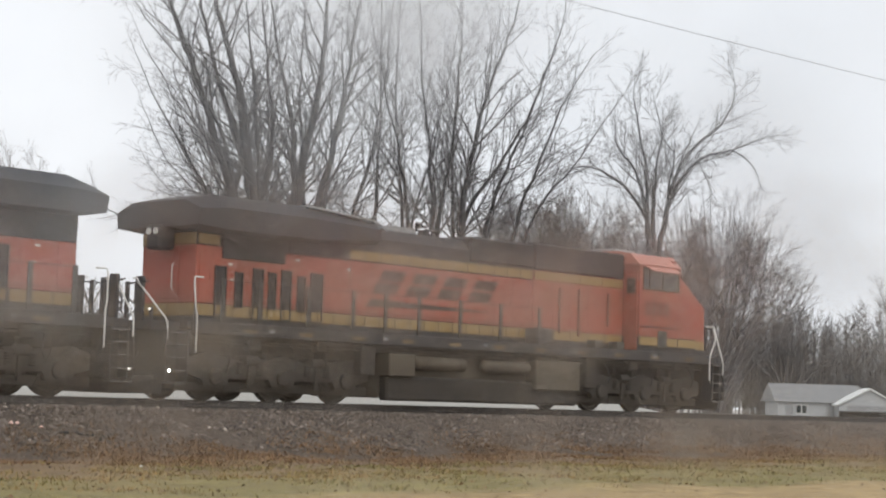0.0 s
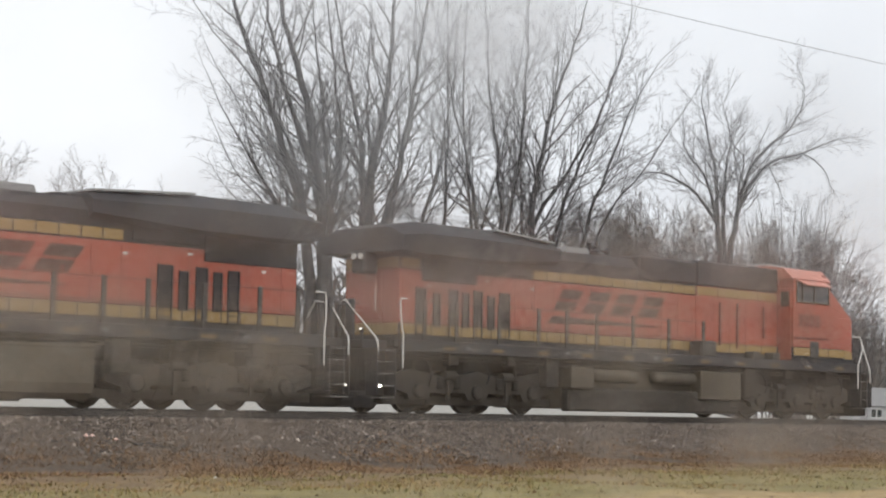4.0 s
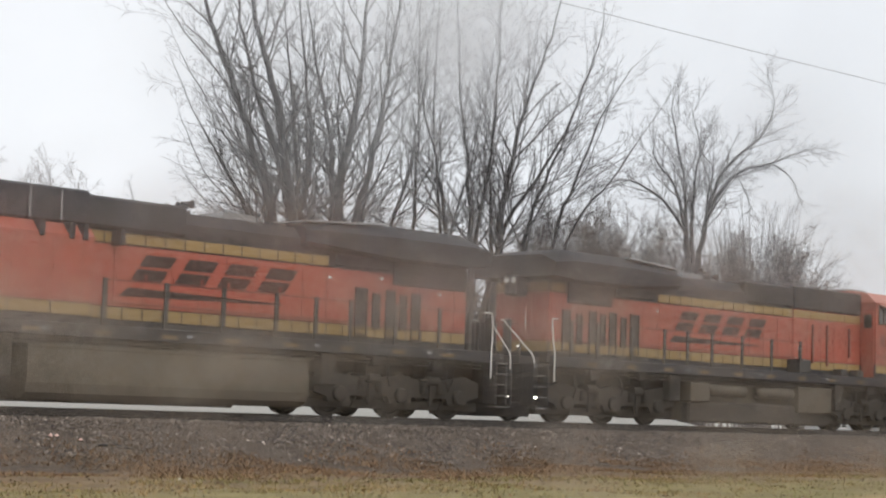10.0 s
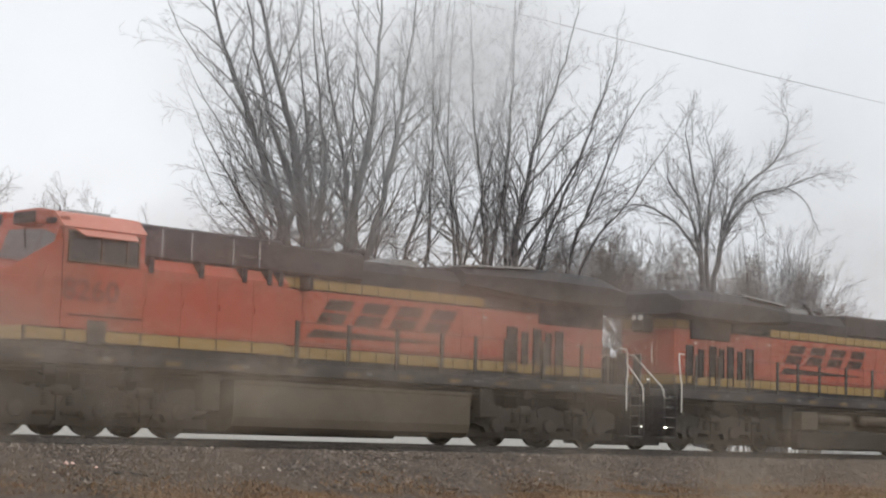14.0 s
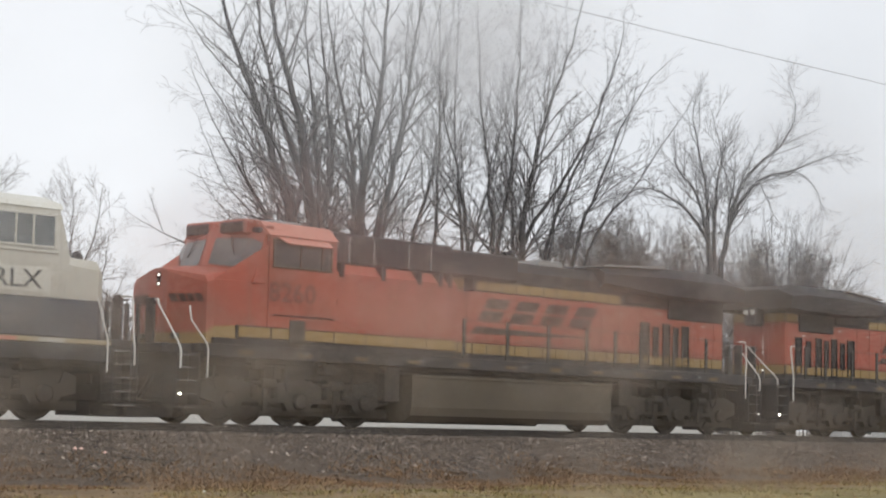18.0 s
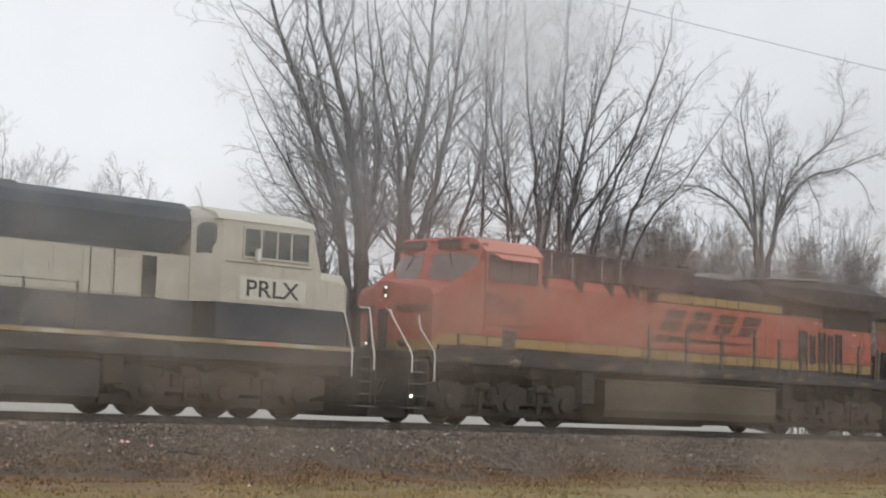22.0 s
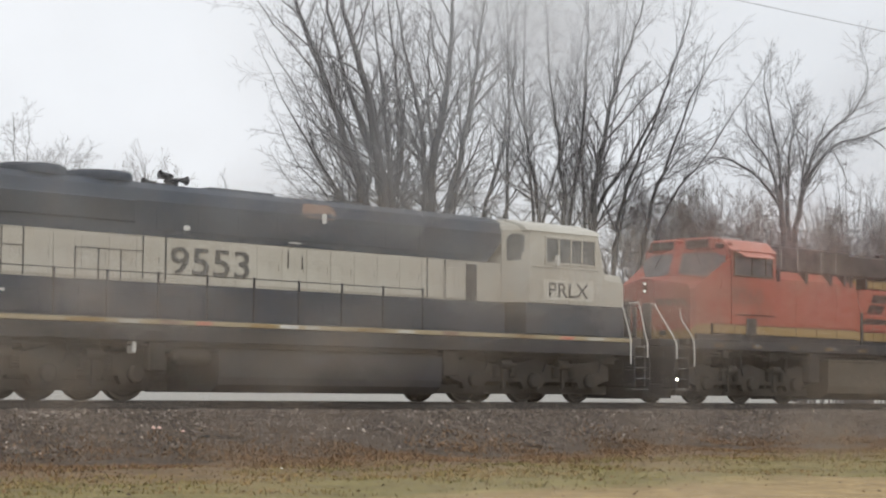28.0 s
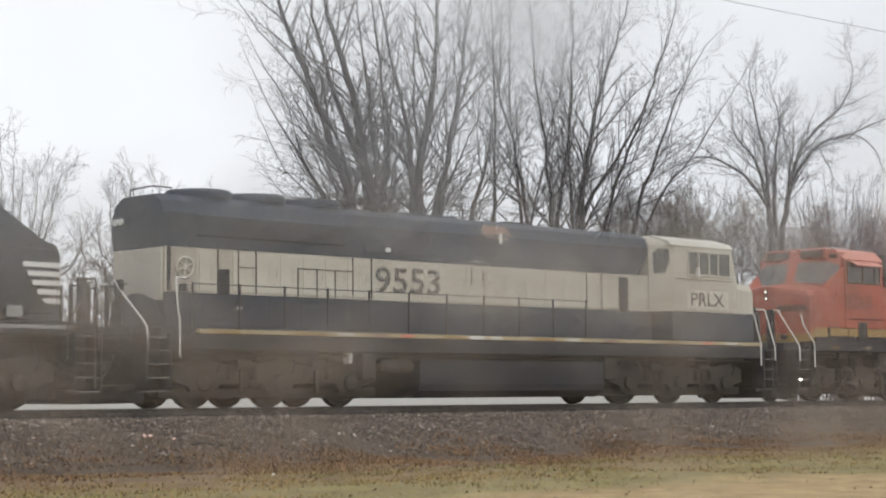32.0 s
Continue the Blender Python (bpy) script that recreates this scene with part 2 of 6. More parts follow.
def part(name, mesh, mat, parent, label="", smooth=False):
    """One mesh object under a thing or under a part."""
    ob = new(name, mesh.data(name, mat, smooth) if isinstance(mesh, Mesh) else mesh)
    ob.parent = parent
    return tagged(ob, label)


def thing(name, label, category, group="", kind=""):
    return tagged(new(name), label, category, group, kind)


def solid(name, mesh, mat, label, category, kind="", group="", smooth=False):
    return tagged(new(name, mesh.data(name, mat, smooth)), label, category, group, kind)


# ---- ground, track bed and rails ----
GROUND = -1.1


def ground_material():
    m, n, l, b = material("field_and_verge", 0.95)
    c = n.new("ShaderNodeTexCoord")
    sep = n.new("ShaderNodeSeparateXYZ")
    l.new(c.outputs["Object"], sep.inputs[0])
    wob = noise_of(n, l, c.outputs["Object"], 0.35, 5, 0.65)
    small = noise_of(n, l, c.outputs["Object"], 5, 6, 0.75)
    mid = noise_of(n, l, c.outputs["Object"], 1.1, 5, 0.7)
    shift = n.new("ShaderNodeMath")
    shift.operation = "MULTIPLY_ADD"
    l.new(wob, shift.inputs[0])
    shift.inputs[1].default_value = 5.0
    l.new(sep.outputs["Y"], shift.inputs[2])
    span = n.new("ShaderNodeMapRange")
    span.inputs["From Min"].default_value, span.inputs["From Max"].default_value = -22, 8
    l.new(shift.outputs[0], span.inputs["Value"])
    col = ramp_of(n, l, span.outputs[0], (0.0, (0.40, 0.29, 0.15)), (0.28, (0.38, 0.27, 0.13)), (0.33, (0.215, 0.183, 0.068)),
                  (0.43, (0.225, 0.18, 0.072)), (0.51, (0.2, 0.135, 0.07)), (0.64, (0.155, 0.102, 0.06)), (0.74, (0.11, 0.082, 0.062)), (0.9, (0.16, 0.15, 0.09)), (1.0, (0.19, 0.185, 0.12)))
    d = ramp_of(n, l, small, (0.3, (0.55,) * 3), (0.7, (1.4,) * 3))
    e = ramp_of(n, l, mid, (0.35, (0.75, 0.72, 0.7)), (0.65, (1.2, 1.2, 1.15)))
    far = n.new("ShaderNodeMapRange")
    far.inputs["From Min"].default_value, far.inputs["From Max"].default_value = 5.5, 8.0
    l.new(sep.outputs["Y"], far.inputs["Value"])
    near_tone = blend(n, l, 1.0, blend(n, l, 1.0, col, d, "MULTIPLY"), e, "MULTIPLY")
    l.new(blend(n, l, far.outputs[0], near_tone, (0.42, 0.405, 0.37)), b.inputs["Base Color"])
    bump(n, l, b, small, 0.6, 0.06)
    return m


def bank_rise(y):
    """A pale rise between the track and the trees, shaped to fit the camera's view: it hides trunk feet under the
    train.
    """
    steps = [(4.6, 0.0), (6, 0.25), (7, 0.8), (8.5, 1.22), (10, 1.42), (20, 1.42), (45, 1.0), (120, 0.0)]
    for (a, p), (b, q) in zip(steps, steps[1:]):
        if a <= y <= b:
            return p + (q - p) * (y - a) / (b - a)
    return 0.0


def make_ground():
    ys = [-900, -200, -60, -32] + [-30 + 0.8 * i for i in range(36)] + [0, 4.6, 6, 7, 8.5, 10, 14, 20, 30, 45, 70, 120, 250, 600, 2500]
    xs = [-1500, -300, -60, -10] + [i * 1.2 for i in range(0, 75)] + [95, 110, 140, 200, 320, 600, 1200, 3000]
    g = Mesh()
    for y in ys:
        for x in xs:
            near = -31 < y < -4 and -11 < x < 96
            z = GROUND + (0.10 * noise.noise((x * 0.25, y * 0.25, 0)) + 0.05 * noise.noise((x * 0.9, y * 0.9, 3)) if near else 0)
            if 4.6 < y < 120 and x < 66:
                z += bank_rise(y) * min(1.0, max(0.0, (66 - x) / 10))
            g.v.append((x, y, z - (0.5 if abs(y) < 3 else 0)))
    k = len(xs)
    g.f = [(j * k + i, j * k + i + 1, (j + 1) * k + i + 1, (j + 1) * k + i) for j in range(len(ys) - 1) for i in range(k - 1)]
    solid("ground", g, ground_material(), "wet winter grass and bare earth beside the railway", "ground", "structure", smooth=True)


BALLAST = ground_mix("crushed_stone_ballast", [(0.098, 0.07, 0.049), (0.118, 0.088, 0.065), (0.14, 0.108, 0.083)], (0.8, 22), 0.9, 0.9, 0.05)
STONE, _n, _l, _b = material("ballast_stones", 0.6)
_g = _n.new("ShaderNodeNewGeometry")
_c = ramp_of(_n, _l, _g.outputs["Random Per Island"], (0.0, (0.031, 0.023, 0.019)), (0.22, (0.099, 0.078, 0.063)), (0.4, (0.065, 0.045, 0.031)), (0.6, (0.152, 0.128, 0.108)), (0.78, (0.099, 0.070, 0.049)), (0.93, (0.221, 0.188, 0.163)), (0.98, (0.327, 0.281, 0.242)), (1.0, (0.540, 0.474, 0.400)))
_l.new(blend(_n, _l, 1.0, _c, ramp_of(_n, _l, noise_of(_n, _l, coords(_n, _l), 0.7), (0.3, (0.8, 0.76, 0.72)), (0.7, (1.15, 1.12, 1.1))), "MULTIPLY"), _b.inputs["Base Color"])


def make_bed():
    b = Mesh()
    xs = [-200, -20] + [i * 1.5 for i in range(64)] + [110, 150, 300, 700]
    prof = [(-6.0, -1.3), (-4.9, -1.06), (-4.0, -0.86), (-3.1, -0.52), (-2.3, -0.24), (-1.9, -0.2), (1.9, -0.2), (3.2, -0.6), (4.6, -1.1), (5.5, -1.3)]
    for x in xs:
        for y, z in prof:
            b.v.append((x, y + 0.16 * noise.noise((x * 0.5, y, 1)), z + (0.07 * noise.noise((x * 0.7, y * 0.9, 7)) if y < -2 else 0)))
    k = len(prof)
    b.f = [(i * k + j, (i + 1) * k + j, (i + 1) * k + j + 1, i * k + j + 1) for i in range(len(xs) - 1) for j in range(k - 1)]
    solid("track_bed", b, BALLAST, "raised grey-brown ballast bed under the rails", "track bed", "structure", smooth=True)
    rng = random.Random(4)
    s = Mesh()
    for _ in range(84000):
        y = -1.7 - 3.0 * rng.random()
        x = 13 + 62 * rng.random() ** 1.15
        if y < -4.25 + 0.7 * noise.noise((x * 0.35, y * 0.5, 2)) and rng.random() < 0.8:
            continue
        i = max(j for j in range(k - 1) if prof[j][0] <= y)
        (y0, z0), (y1, z1) = prof[i], prof[i + 1]
        z = z0 + (z1 - z0) * (y - y0) / (y1 - y0) + (0.07 * noise.noise((x * 0.7, y * 0.9, 7)) if y < -2 else 0)
        r = 0.016 + 0.042 * rng.random() ** 2.4
        a = rng.random() * 6.28
        ca, sa = math.cos(a) * r, math.sin(a) * r
        h = r * (0.6 + 0.5 * rng.random())
        s.add([(x + ca, y + sa, z), (x - sa * 0.8, y + ca * 0.8, z + 0.2 * h), (x - ca, y - sa, z), (x + sa * 0.9, y - ca * 0.9, z + 0.1 * h),
               (x + 0.3 * ca, y + 0.3 * sa, z + h), (x - 0.5 * ca, y - 0.4 * sa, z + 0.8 * h)],
              [(0, 1, 4), (1, 2, 5), (1, 5, 4), (2, 3, 5), (3, 0, 4), (3, 4, 5)])
    solid("ballast_stones", s, STONE, "loose crushed ballast stones on the shoulder of the track", "ballast", "stuff")


def make_track():
    t = thing("railway_track", "worn steel rails on dark wooden sleepers", "railway track", kind="structure")
    prof = [(-0.075, -0.18), (0.075, -0.18), (0.075, -0.165), (0.012, -0.145), (0.012, -0.045), (0.036, -0.035), (0.036, -0.006), (0.026, 0), (-0.026, 0),
            (-0.036, -0.006), (-0.036, -0.035), (-0.012, -0.045), (-0.012, -0.145), (-0.075, -0.165)]
    for y in (-0.755, 0.755):
        part("rail", Mesh().prism([(a + y, b) for a, b in prof][::-1], -200, 700), STEEL, t, "worn steel rail with a rusty web")
    tie = Mesh().box(-0.11, 0.11, -1.3, 1.3, -0.36, -0.182, 0.012).data("sleeper", GRIME)
    for i in range(170):
        ob = part("sleeper", tie, None, t)
        ob.location = (8 + i * 0.53, random.uniform(-0.03, 0.03), random.uniform(-0.006, 0.0))


def blade_material(name, tones, patch):
    """Many-coloured blades: each its own tone, in patches of greener and browner growth."""
    m, n, l, b = material(name, 0.85)
    g = n.new("ShaderNodeNewGeometry")
    own = ramp_of(n, l, g.outputs["Random Per Island"], *[(i / (len(tones) - 1), t) for i, t in enumerate(tones)])
    area = ramp_of(n, l, noise_of(n, l, coords(n, l), 0.42, 5, 0.65), (0.36, patch[0]), (0.62, patch[1]))
    l.new(blend(n, l, 1.0, own, area, "MULTIPLY"), b.inputs["Base Color"])
    return m


GRASS = blade_material("verge_grass", [(0.13, 0.12, 0.04), (0.22, 0.185, 0.065), (0.30, 0.22, 0.09), (0.36, 0.25, 0.12), (0.20, 0.125, 0.06)], ((1.15, 0.95, 0.8), (0.85, 1.02, 0.85)))
WEED = blade_material("dead_weeds", [(0.11, 0.072, 0.046), (0.20, 0.122, 0.066), (0.28, 0.175, 0.09), (0.24, 0.13, 0.06), (0.30, 0.22, 0.13)], ((0.8, 0.78, 0.78), (1.1, 1.05, 1.0)))


def bank_height(x, y):
    if y > -4.9:
        f = [(-6.0, -1.3), (-4.9, -1.06), (-4.0, -0.86), (-3.1, -0.52), (-2.3, -0.24)]
        i = max(j for j in range(4) if f[j][0] <= y)
        (y0, z0), (y1, z1) = f[i], f[i + 1]
        return z0 + (z1 - z0) * (y - y0) / (y1 - y0) + 0.07 * noise.noise((x * 0.7, y * 0.9, 7)) + 0.012
    return GROUND + 0.10 * noise.noise((x * 0.25, y * 0.25, 0)) + 0.05 * noise.noise((x * 0.9, y * 0.9, 3)) - 0.01 + 0.05 * max(0, 1 - abs(y + 4.9) * 2)


def make_blades():
    rng = random.Random(9)
    for name, mat, count, y0, y1, mode, size, label in (
            ("verge_grass", GRASS, 34000, -16.0, -5.4, -9.0, 0.06, "short yellow-green winter grass on the verge"),
            ("dead_weeds", WEED, 42000, -8.6, -3.0, -5.0, 0.075, "brown dead weeds below the track bed")):
        g = Mesh()
        for _ in range(count):
            y = rng.triangular(y0, y1, mode)
            x = 6 + 66 * rng.random()
            if noise.noise((x * 0.45, y * 0.45, 5)) < -0.15 + 0.5 * (rng.random() - 0.5):
                continue
            z = bank_height(x, y)
            tuft = size * (0.5 + 0.9 * rng.random() ** 2) * (1.0 + 0.8 * max(0, noise.noise((x * 1.3, y * 1.3, 8))))
            for _ in range(3):
                a, h, w = rng.random() * 6.28, tuft * (0.5 + 0.7 * rng.random()), 0.011
                bx, by = math.cos(a), math.sin(a)
                lean = h * rng.uniform(0.4, 1.6)
                px, py = x + rng.gauss(0, 0.06), y + rng.gauss(0, 0.06)
                g.add([(px - by * w, py + bx * w, z), (px + by * w, py - bx * w, z), (px + bx * lean, py + by * lean, z + h)], [(0, 1, 2)])
        solid(name, g, mat, label, "grass", "stuff")
    # fallen leaves and clods
    leaf = Mesh()
    for _ in range(19000):
        y = rng.triangular(-19, -2.4, -4.6)
        x = 6 + 66 * rng.random()
        if y < -9 and rng.random() < 0.6:
            continue
        z = bank_height(x, y) + 0.012
        r, a = rng.uniform(0.014, 0.04), rng.random() * 6.28
        c, d = math.cos(a) * r, math.sin(a) * r
        t = rng.uniform(-0.5, 0.8) * r
        leaf.add([(x + c, y + d, z), (x - 0.6 * d, y + 0.6 * c, z + 0.5 * r + t), (x - c, y - d, z + 0.3 * r), (x + 0.6 * d, y - 0.6 * c, z + 0.1 * r)], [(0, 1, 2), (0, 2, 3)])
    solid("leaf_litter", leaf, blade_material("fallen_leaves", [(0.06, 0.042, 0.03), (0.14, 0.08, 0.045), (0.24, 0.125, 0.055), (0.17, 0.11, 0.06)], ((0.85, 0.85, 0.85), (1.1, 1.1, 1.1))),
          "wet brown fallen leaves along the bank", "leaves", "stuff")


# ---- bare trees ----
def smooth_line(pts, step):
    """A rounded line through pts with about one point every step metres."""
    out = []
    p = [pts[0] + (pts[0] - pts[1])] + list(pts) + [pts[-1] + (pts[-1] - pts[-2])]
    for i in range(1, len(p) - 2):
        n = max(1, round((p[i + 1] - p[i]).length / step))
        for k in range(n):
            t = k / n
            out.append(0.5 * (2 * p[i] + (p[i + 1] - p[i - 1]) * t + (2 * p[i - 1] - 5 * p[i] + 4 * p[i + 1] - p[i + 2]) * t * t
                              + (3 * p[i] - p[i - 1] - 3 * p[i + 1] + p[i + 2]) * t ** 3))
    out.append(pts[-1])
    return out


def sprout(crown, rng, start, way, length, rad, level, spread=1.0):
    """A side branch that bends upward, with its own twigs."""
    n = 4 if level > 1 else 3 if level else 2
    pts, d, p = [start], way.normalized(), start.copy()
    droop = rng.uniform(-0.10, 0.22)
    for i in range(n):
        d = (d + Vector((rng.gauss(0, 0.17), rng.gauss(0, 0.17), droop + rng.gauss(0, 0.10)))).normalized()
        p = p + d * (length / n)
        pts.append(p)
    crown.tube(pts, [max(0.0055, rad * (1 - 0.8 * i / n)) for i in range(n + 1)], 4 if level > 1 else 3)
    if level == 0:
        return
    gap = 0.30 if level > 1 else 0.20
    s = 0.15 * length + gap * rng.random()
    while s < length:
        f = s / length * n
        i = min(int(f), n - 1)
        q = pts[i].lerp(pts[i + 1], f - i)
        t = (pts[i + 1] - pts[i]).normalized()
        side = Vector((rng.gauss(0, 1), rng.gauss(0, 1), rng.gauss(0, 0.8)))
        side = (side - t * side.dot(t)).normalized()
        sprout(crown, rng, q, t + side * rng.uniform(0.6, 1.25) * spread, max(0.22, length * rng.uniform(0.3, 0.62) * (1.15 - 0.55 * s / length)), rad * 0.55, level - 1, spread)
        s += gap * rng.uniform(0.6, 1.5)


def bough(crown, rng, start, way, length, rad, level):
    """A long rising limb with twigs all along it."""
    n = max(4, round(length / 0.5))
    pts, d = [start], way
    for i in range(n):
        d = (d + Vector((rng.gauss(0, 0.11), rng.gauss(0, 0.11), 0.04 + rng.gauss(0, 0.06)))).normalized()
        pts.append(pts[-1] + d * (length / n))
    rads = [max(0.008, rad * (1 - 0.88 * i / n)) for i in range(n + 1)]
    crown.tube(pts, rads, 5)
    for i in range(1, n + 1):
        t = (pts[i] - pts[i - 1]).normalized()
        for _ in range(2):
            w = Vector((rng.gauss(0, 1), rng.gauss(0, 1), rng.gauss(0, 0.7)))
            w = (w - t * w.dot(t)).normalized()
            sprout(crown, rng, pts[i].lerp(pts[i - 1], rng.random()), t + w * rng.uniform(0.5, 1.1), rng.uniform(0.5, 1.5) * (1.2 - 0.7 * i / n), min(rads[i] * 0.5, 0.016), max(1, level - 1))


def limb(crown, rng, start, way, length, rad, level, lift=0.03):
    """A straight rising branch that forks at sharp angles down to its finest twigs."""
    n = 1 if level == 0 else max(2, round(length / (0.55 if level > 1 else 0.4)))
    pts, d = [start], way.normalized()
    for i in range(n):
        d = (d + Vector((rng.gauss(0, 0.12), rng.gauss(0, 0.12), lift + rng.gauss(0, 0.08)))).normalized()
        pts.append(pts[-1] + d * (length / n))
    crown.tube(pts, [max(0.0045, rad * (1 - 0.75 * i / n)) for i in range(n + 1)], 5 if rad > 0.03 else 3)
    if level == 0:
        return
    gap = (0.2, 0.3, 0.5)[min(level, 3) - 1]
    s = length * 0.18 + gap * rng.random()
    while s < length:
        f = s / length * n
        i = min(int(f), n - 1)
        t = (pts[i + 1] - pts[i]).normalized()
        w = Vector((rng.gauss(0, 1), rng.gauss(0, 1), rng.gauss(0, 0.6)))
        w = (w - t * w.dot(t)).normalized()
        limb(crown, rng, pts[i].lerp(pts[i + 1], f - i), t + w * rng.uniform(0.45, 1.2), max(0.3, (length - 0.55 * s) * rng.uniform(0.3, 0.6)), rad * 0.5 * (1 - 0.4 * s / length), level - 1, lift * rng.uniform(-0.5, 1.6))
        s += gap * rng.uniform(0.5, 1.5)


def grow(trunk, crown, rng, line, r0, low, droop=False):
    """A stem along a line, its forks and their twigs above the height low."""
    n = len(line)
    rads = [max(0.016, r0 * (1 - 0.95 * (i / (n - 1)) ** 0.85)) * (1.25 if i == 0 else 1) for i in range(n)]
    trunk.tube(line, rads, 8)
    top = line[-1].z
    for i in range(1, n - 1):
        if line[i].z < low:
            continue
        t = (line[i + 1] - line[i - 1]).normalized()
        for _ in range(1 + (rng.random() < 0.45)):
            w = Vector((rng.gauss(0, 1), rng.gauss(0, 1), rng.gauss(0, 0.4)))
            w = (w - t * w.dot(t)).normalized()
            big = rng.random() < (0.42 if line[i].z > 9 or droop else 0.12)
            length = min(5.5, (0.3 if big else 0.16) * (top - line[i].z) + rng.uniform(0.6, 2.2))
            limb(crown, rng, line[i].lerp(line[i - 1], rng.random()), t + w * rng.uniform(0.35, 0.85) * (1.7 if droop or line[i].z < 8.5 else 1.2), length, min(rads[i] * 0.5, 0.012 + 0.011 * length), 3 if big else 2, -0.03 if droop else 0.035)
    limb(crown, rng, line[-1], line[-1] - line[-2], 1.6, rads[-1], 2)


def stem_tree(label, depth, seed, stems, low=None, droop=0):
    """A tree of slender stems; each stem: its sideways place at 7, 9.5, 12 and 15 m up, its top and its radius."""
    rng = random.Random(100 + seed)
    a = radians(45.5)
    side, away = Vector((math.cos(a), -math.sin(a), 0)), Vector((math.sin(a), math.cos(a), 0))
    middle = Vector((50.5, 18.5, 0)) + away * depth
    trunk, crown = Mesh(), Mesh()
    for k, (u0, u1, u2, u3, top, rad) in enumerate(stems):
        lean = rng.uniform(-0.12, 0.12)
        marks = [(stems[0][0] * 0.5 + u0 * 0.5 - 0.8 * (u1 - u0), GROUND + bank_rise(18.5) - 0.3), (u0, 7), (u1, 9.5), (u2, 12), (u3, 15), (u3 + 0.7 * (u3 - u2), 18), (u3 + 1.2 * (u3 - u2), 21.5)]
        while marks[-2][1] >= top:
            marks.pop()
        (ua, za), (ub, zb) = marks[-2:]
        marks[-1] = (ua + (ub - ua) * (top - za) / (zb - za), top)
        pts = [middle + side * u + away * (lean * z + 0.25 * k) + Vector((0, 0, z)) for u, z in marks]
        line = [q + Vector((rng.gauss(0, 0.03), rng.gauss(0, 0.03), 0)) for q in smooth_line(pts, 0.6)]
        grow(trunk, crown, rng, line, rad * 1.05, 4.5 if droop else 6.2, droop)
    if low:
        (ua, za, ub, zb), n = low, 8
        pts = [middle + side * (ua + (ub - ua) * i / n) + away * rng.gauss(0, 0.08) + Vector((0, 0, za + (zb - za) * (i / n) ** 0.8 + rng.gauss(0, 0.06))) for i in range(n + 1)]
        trunk.tube(pts, [0.09 * (1 - 0.75 * i / n) for i in range(n + 1)], 6)
        for i in range(2, n + 1):
            for _ in range(2):
                limb(crown, rng, pts[i], pts[i] - pts[i - 1] + Vector((rng.gauss(0, 0.4), rng.gauss(0, 0.4), rng.gauss(0.1, 0.4))), rng.uniform(0.8, 2.0), 0.022, 2)
    t = thing("bare_tree", label, "tree", "bare trees behind the railway")
    part("trunk", trunk, BARK, t, smooth=True)
    part("crown", crown, TWIG, t, "fine leafless twigs")


def spread_tree(label, base, heading, tall, wide, stems, seed, mat, thick):
    """Stems that fan out evenly from one foot to a rounded crown."""
    rng = random.Random(seed)
    a = radians(heading)
    side, away = Vector((math.cos(a), -math.sin(a), 0)), Vector((math.sin(a), math.cos(a), 0))
    foot = Vector((base[0], base[1], GROUND))
    trunk, crown = Mesh(), Mesh()
    for k in range(stems):
        f = (k + 0.5) / stems * 2 - 1 + rng.uniform(-0.1, 0.1)
        top = (tall - GROUND) * (1 - 0.42 * f * f) * rng.uniform(0.86, 1.02)
        u, d = f * wide * 0.42, rng.uniform(-0.3, 0.3) * wide
        pts = [foot + side * f * 0.3, foot + side * u * 0.16 + away * d * 0.15 + Vector((0, 0, top * 0.25)), foot + side * u * 0.55 + away * d * 0.6 + Vector((0, 0, top * 0.62)), foot + side * u + away * d + Vector((0, 0, top))]
        grow(trunk, crown, rng, smooth_line(pts, 0.6), thick * rng.uniform(0.7, 1.0), 3.2)
    t = thing("bare_tree", label, "tree", "bare trees behind the railway")
    part("trunk", trunk, mat, t, smooth=True)
    part("crown", crown, mat, t, "fine leafless twigs")


def fan_limbs(seed, tall, wide, stems, low=0.35):
    """Limbs that fan out from one foot to a rounded top."""
    rng = random.Random(seed)
    out = []
    for k in range(stems):
        f = (k + 0.5) / stems * 2 - 1 + rng.uniform(-0.15, 0.15)
        top = tall * (1 - 0.4 * f * f) * rng.uniform(0.82, 1.03)
        u = f * wide / 2
        out.append([(u * 0.12, tall * 0.1), (u * rng.uniform(0.3, 0.5), tall * rng.uniform(low, low + 0.15)), (u * rng.uniform(0.7, 0.85), top * 0.75), (u, top)])
    return out


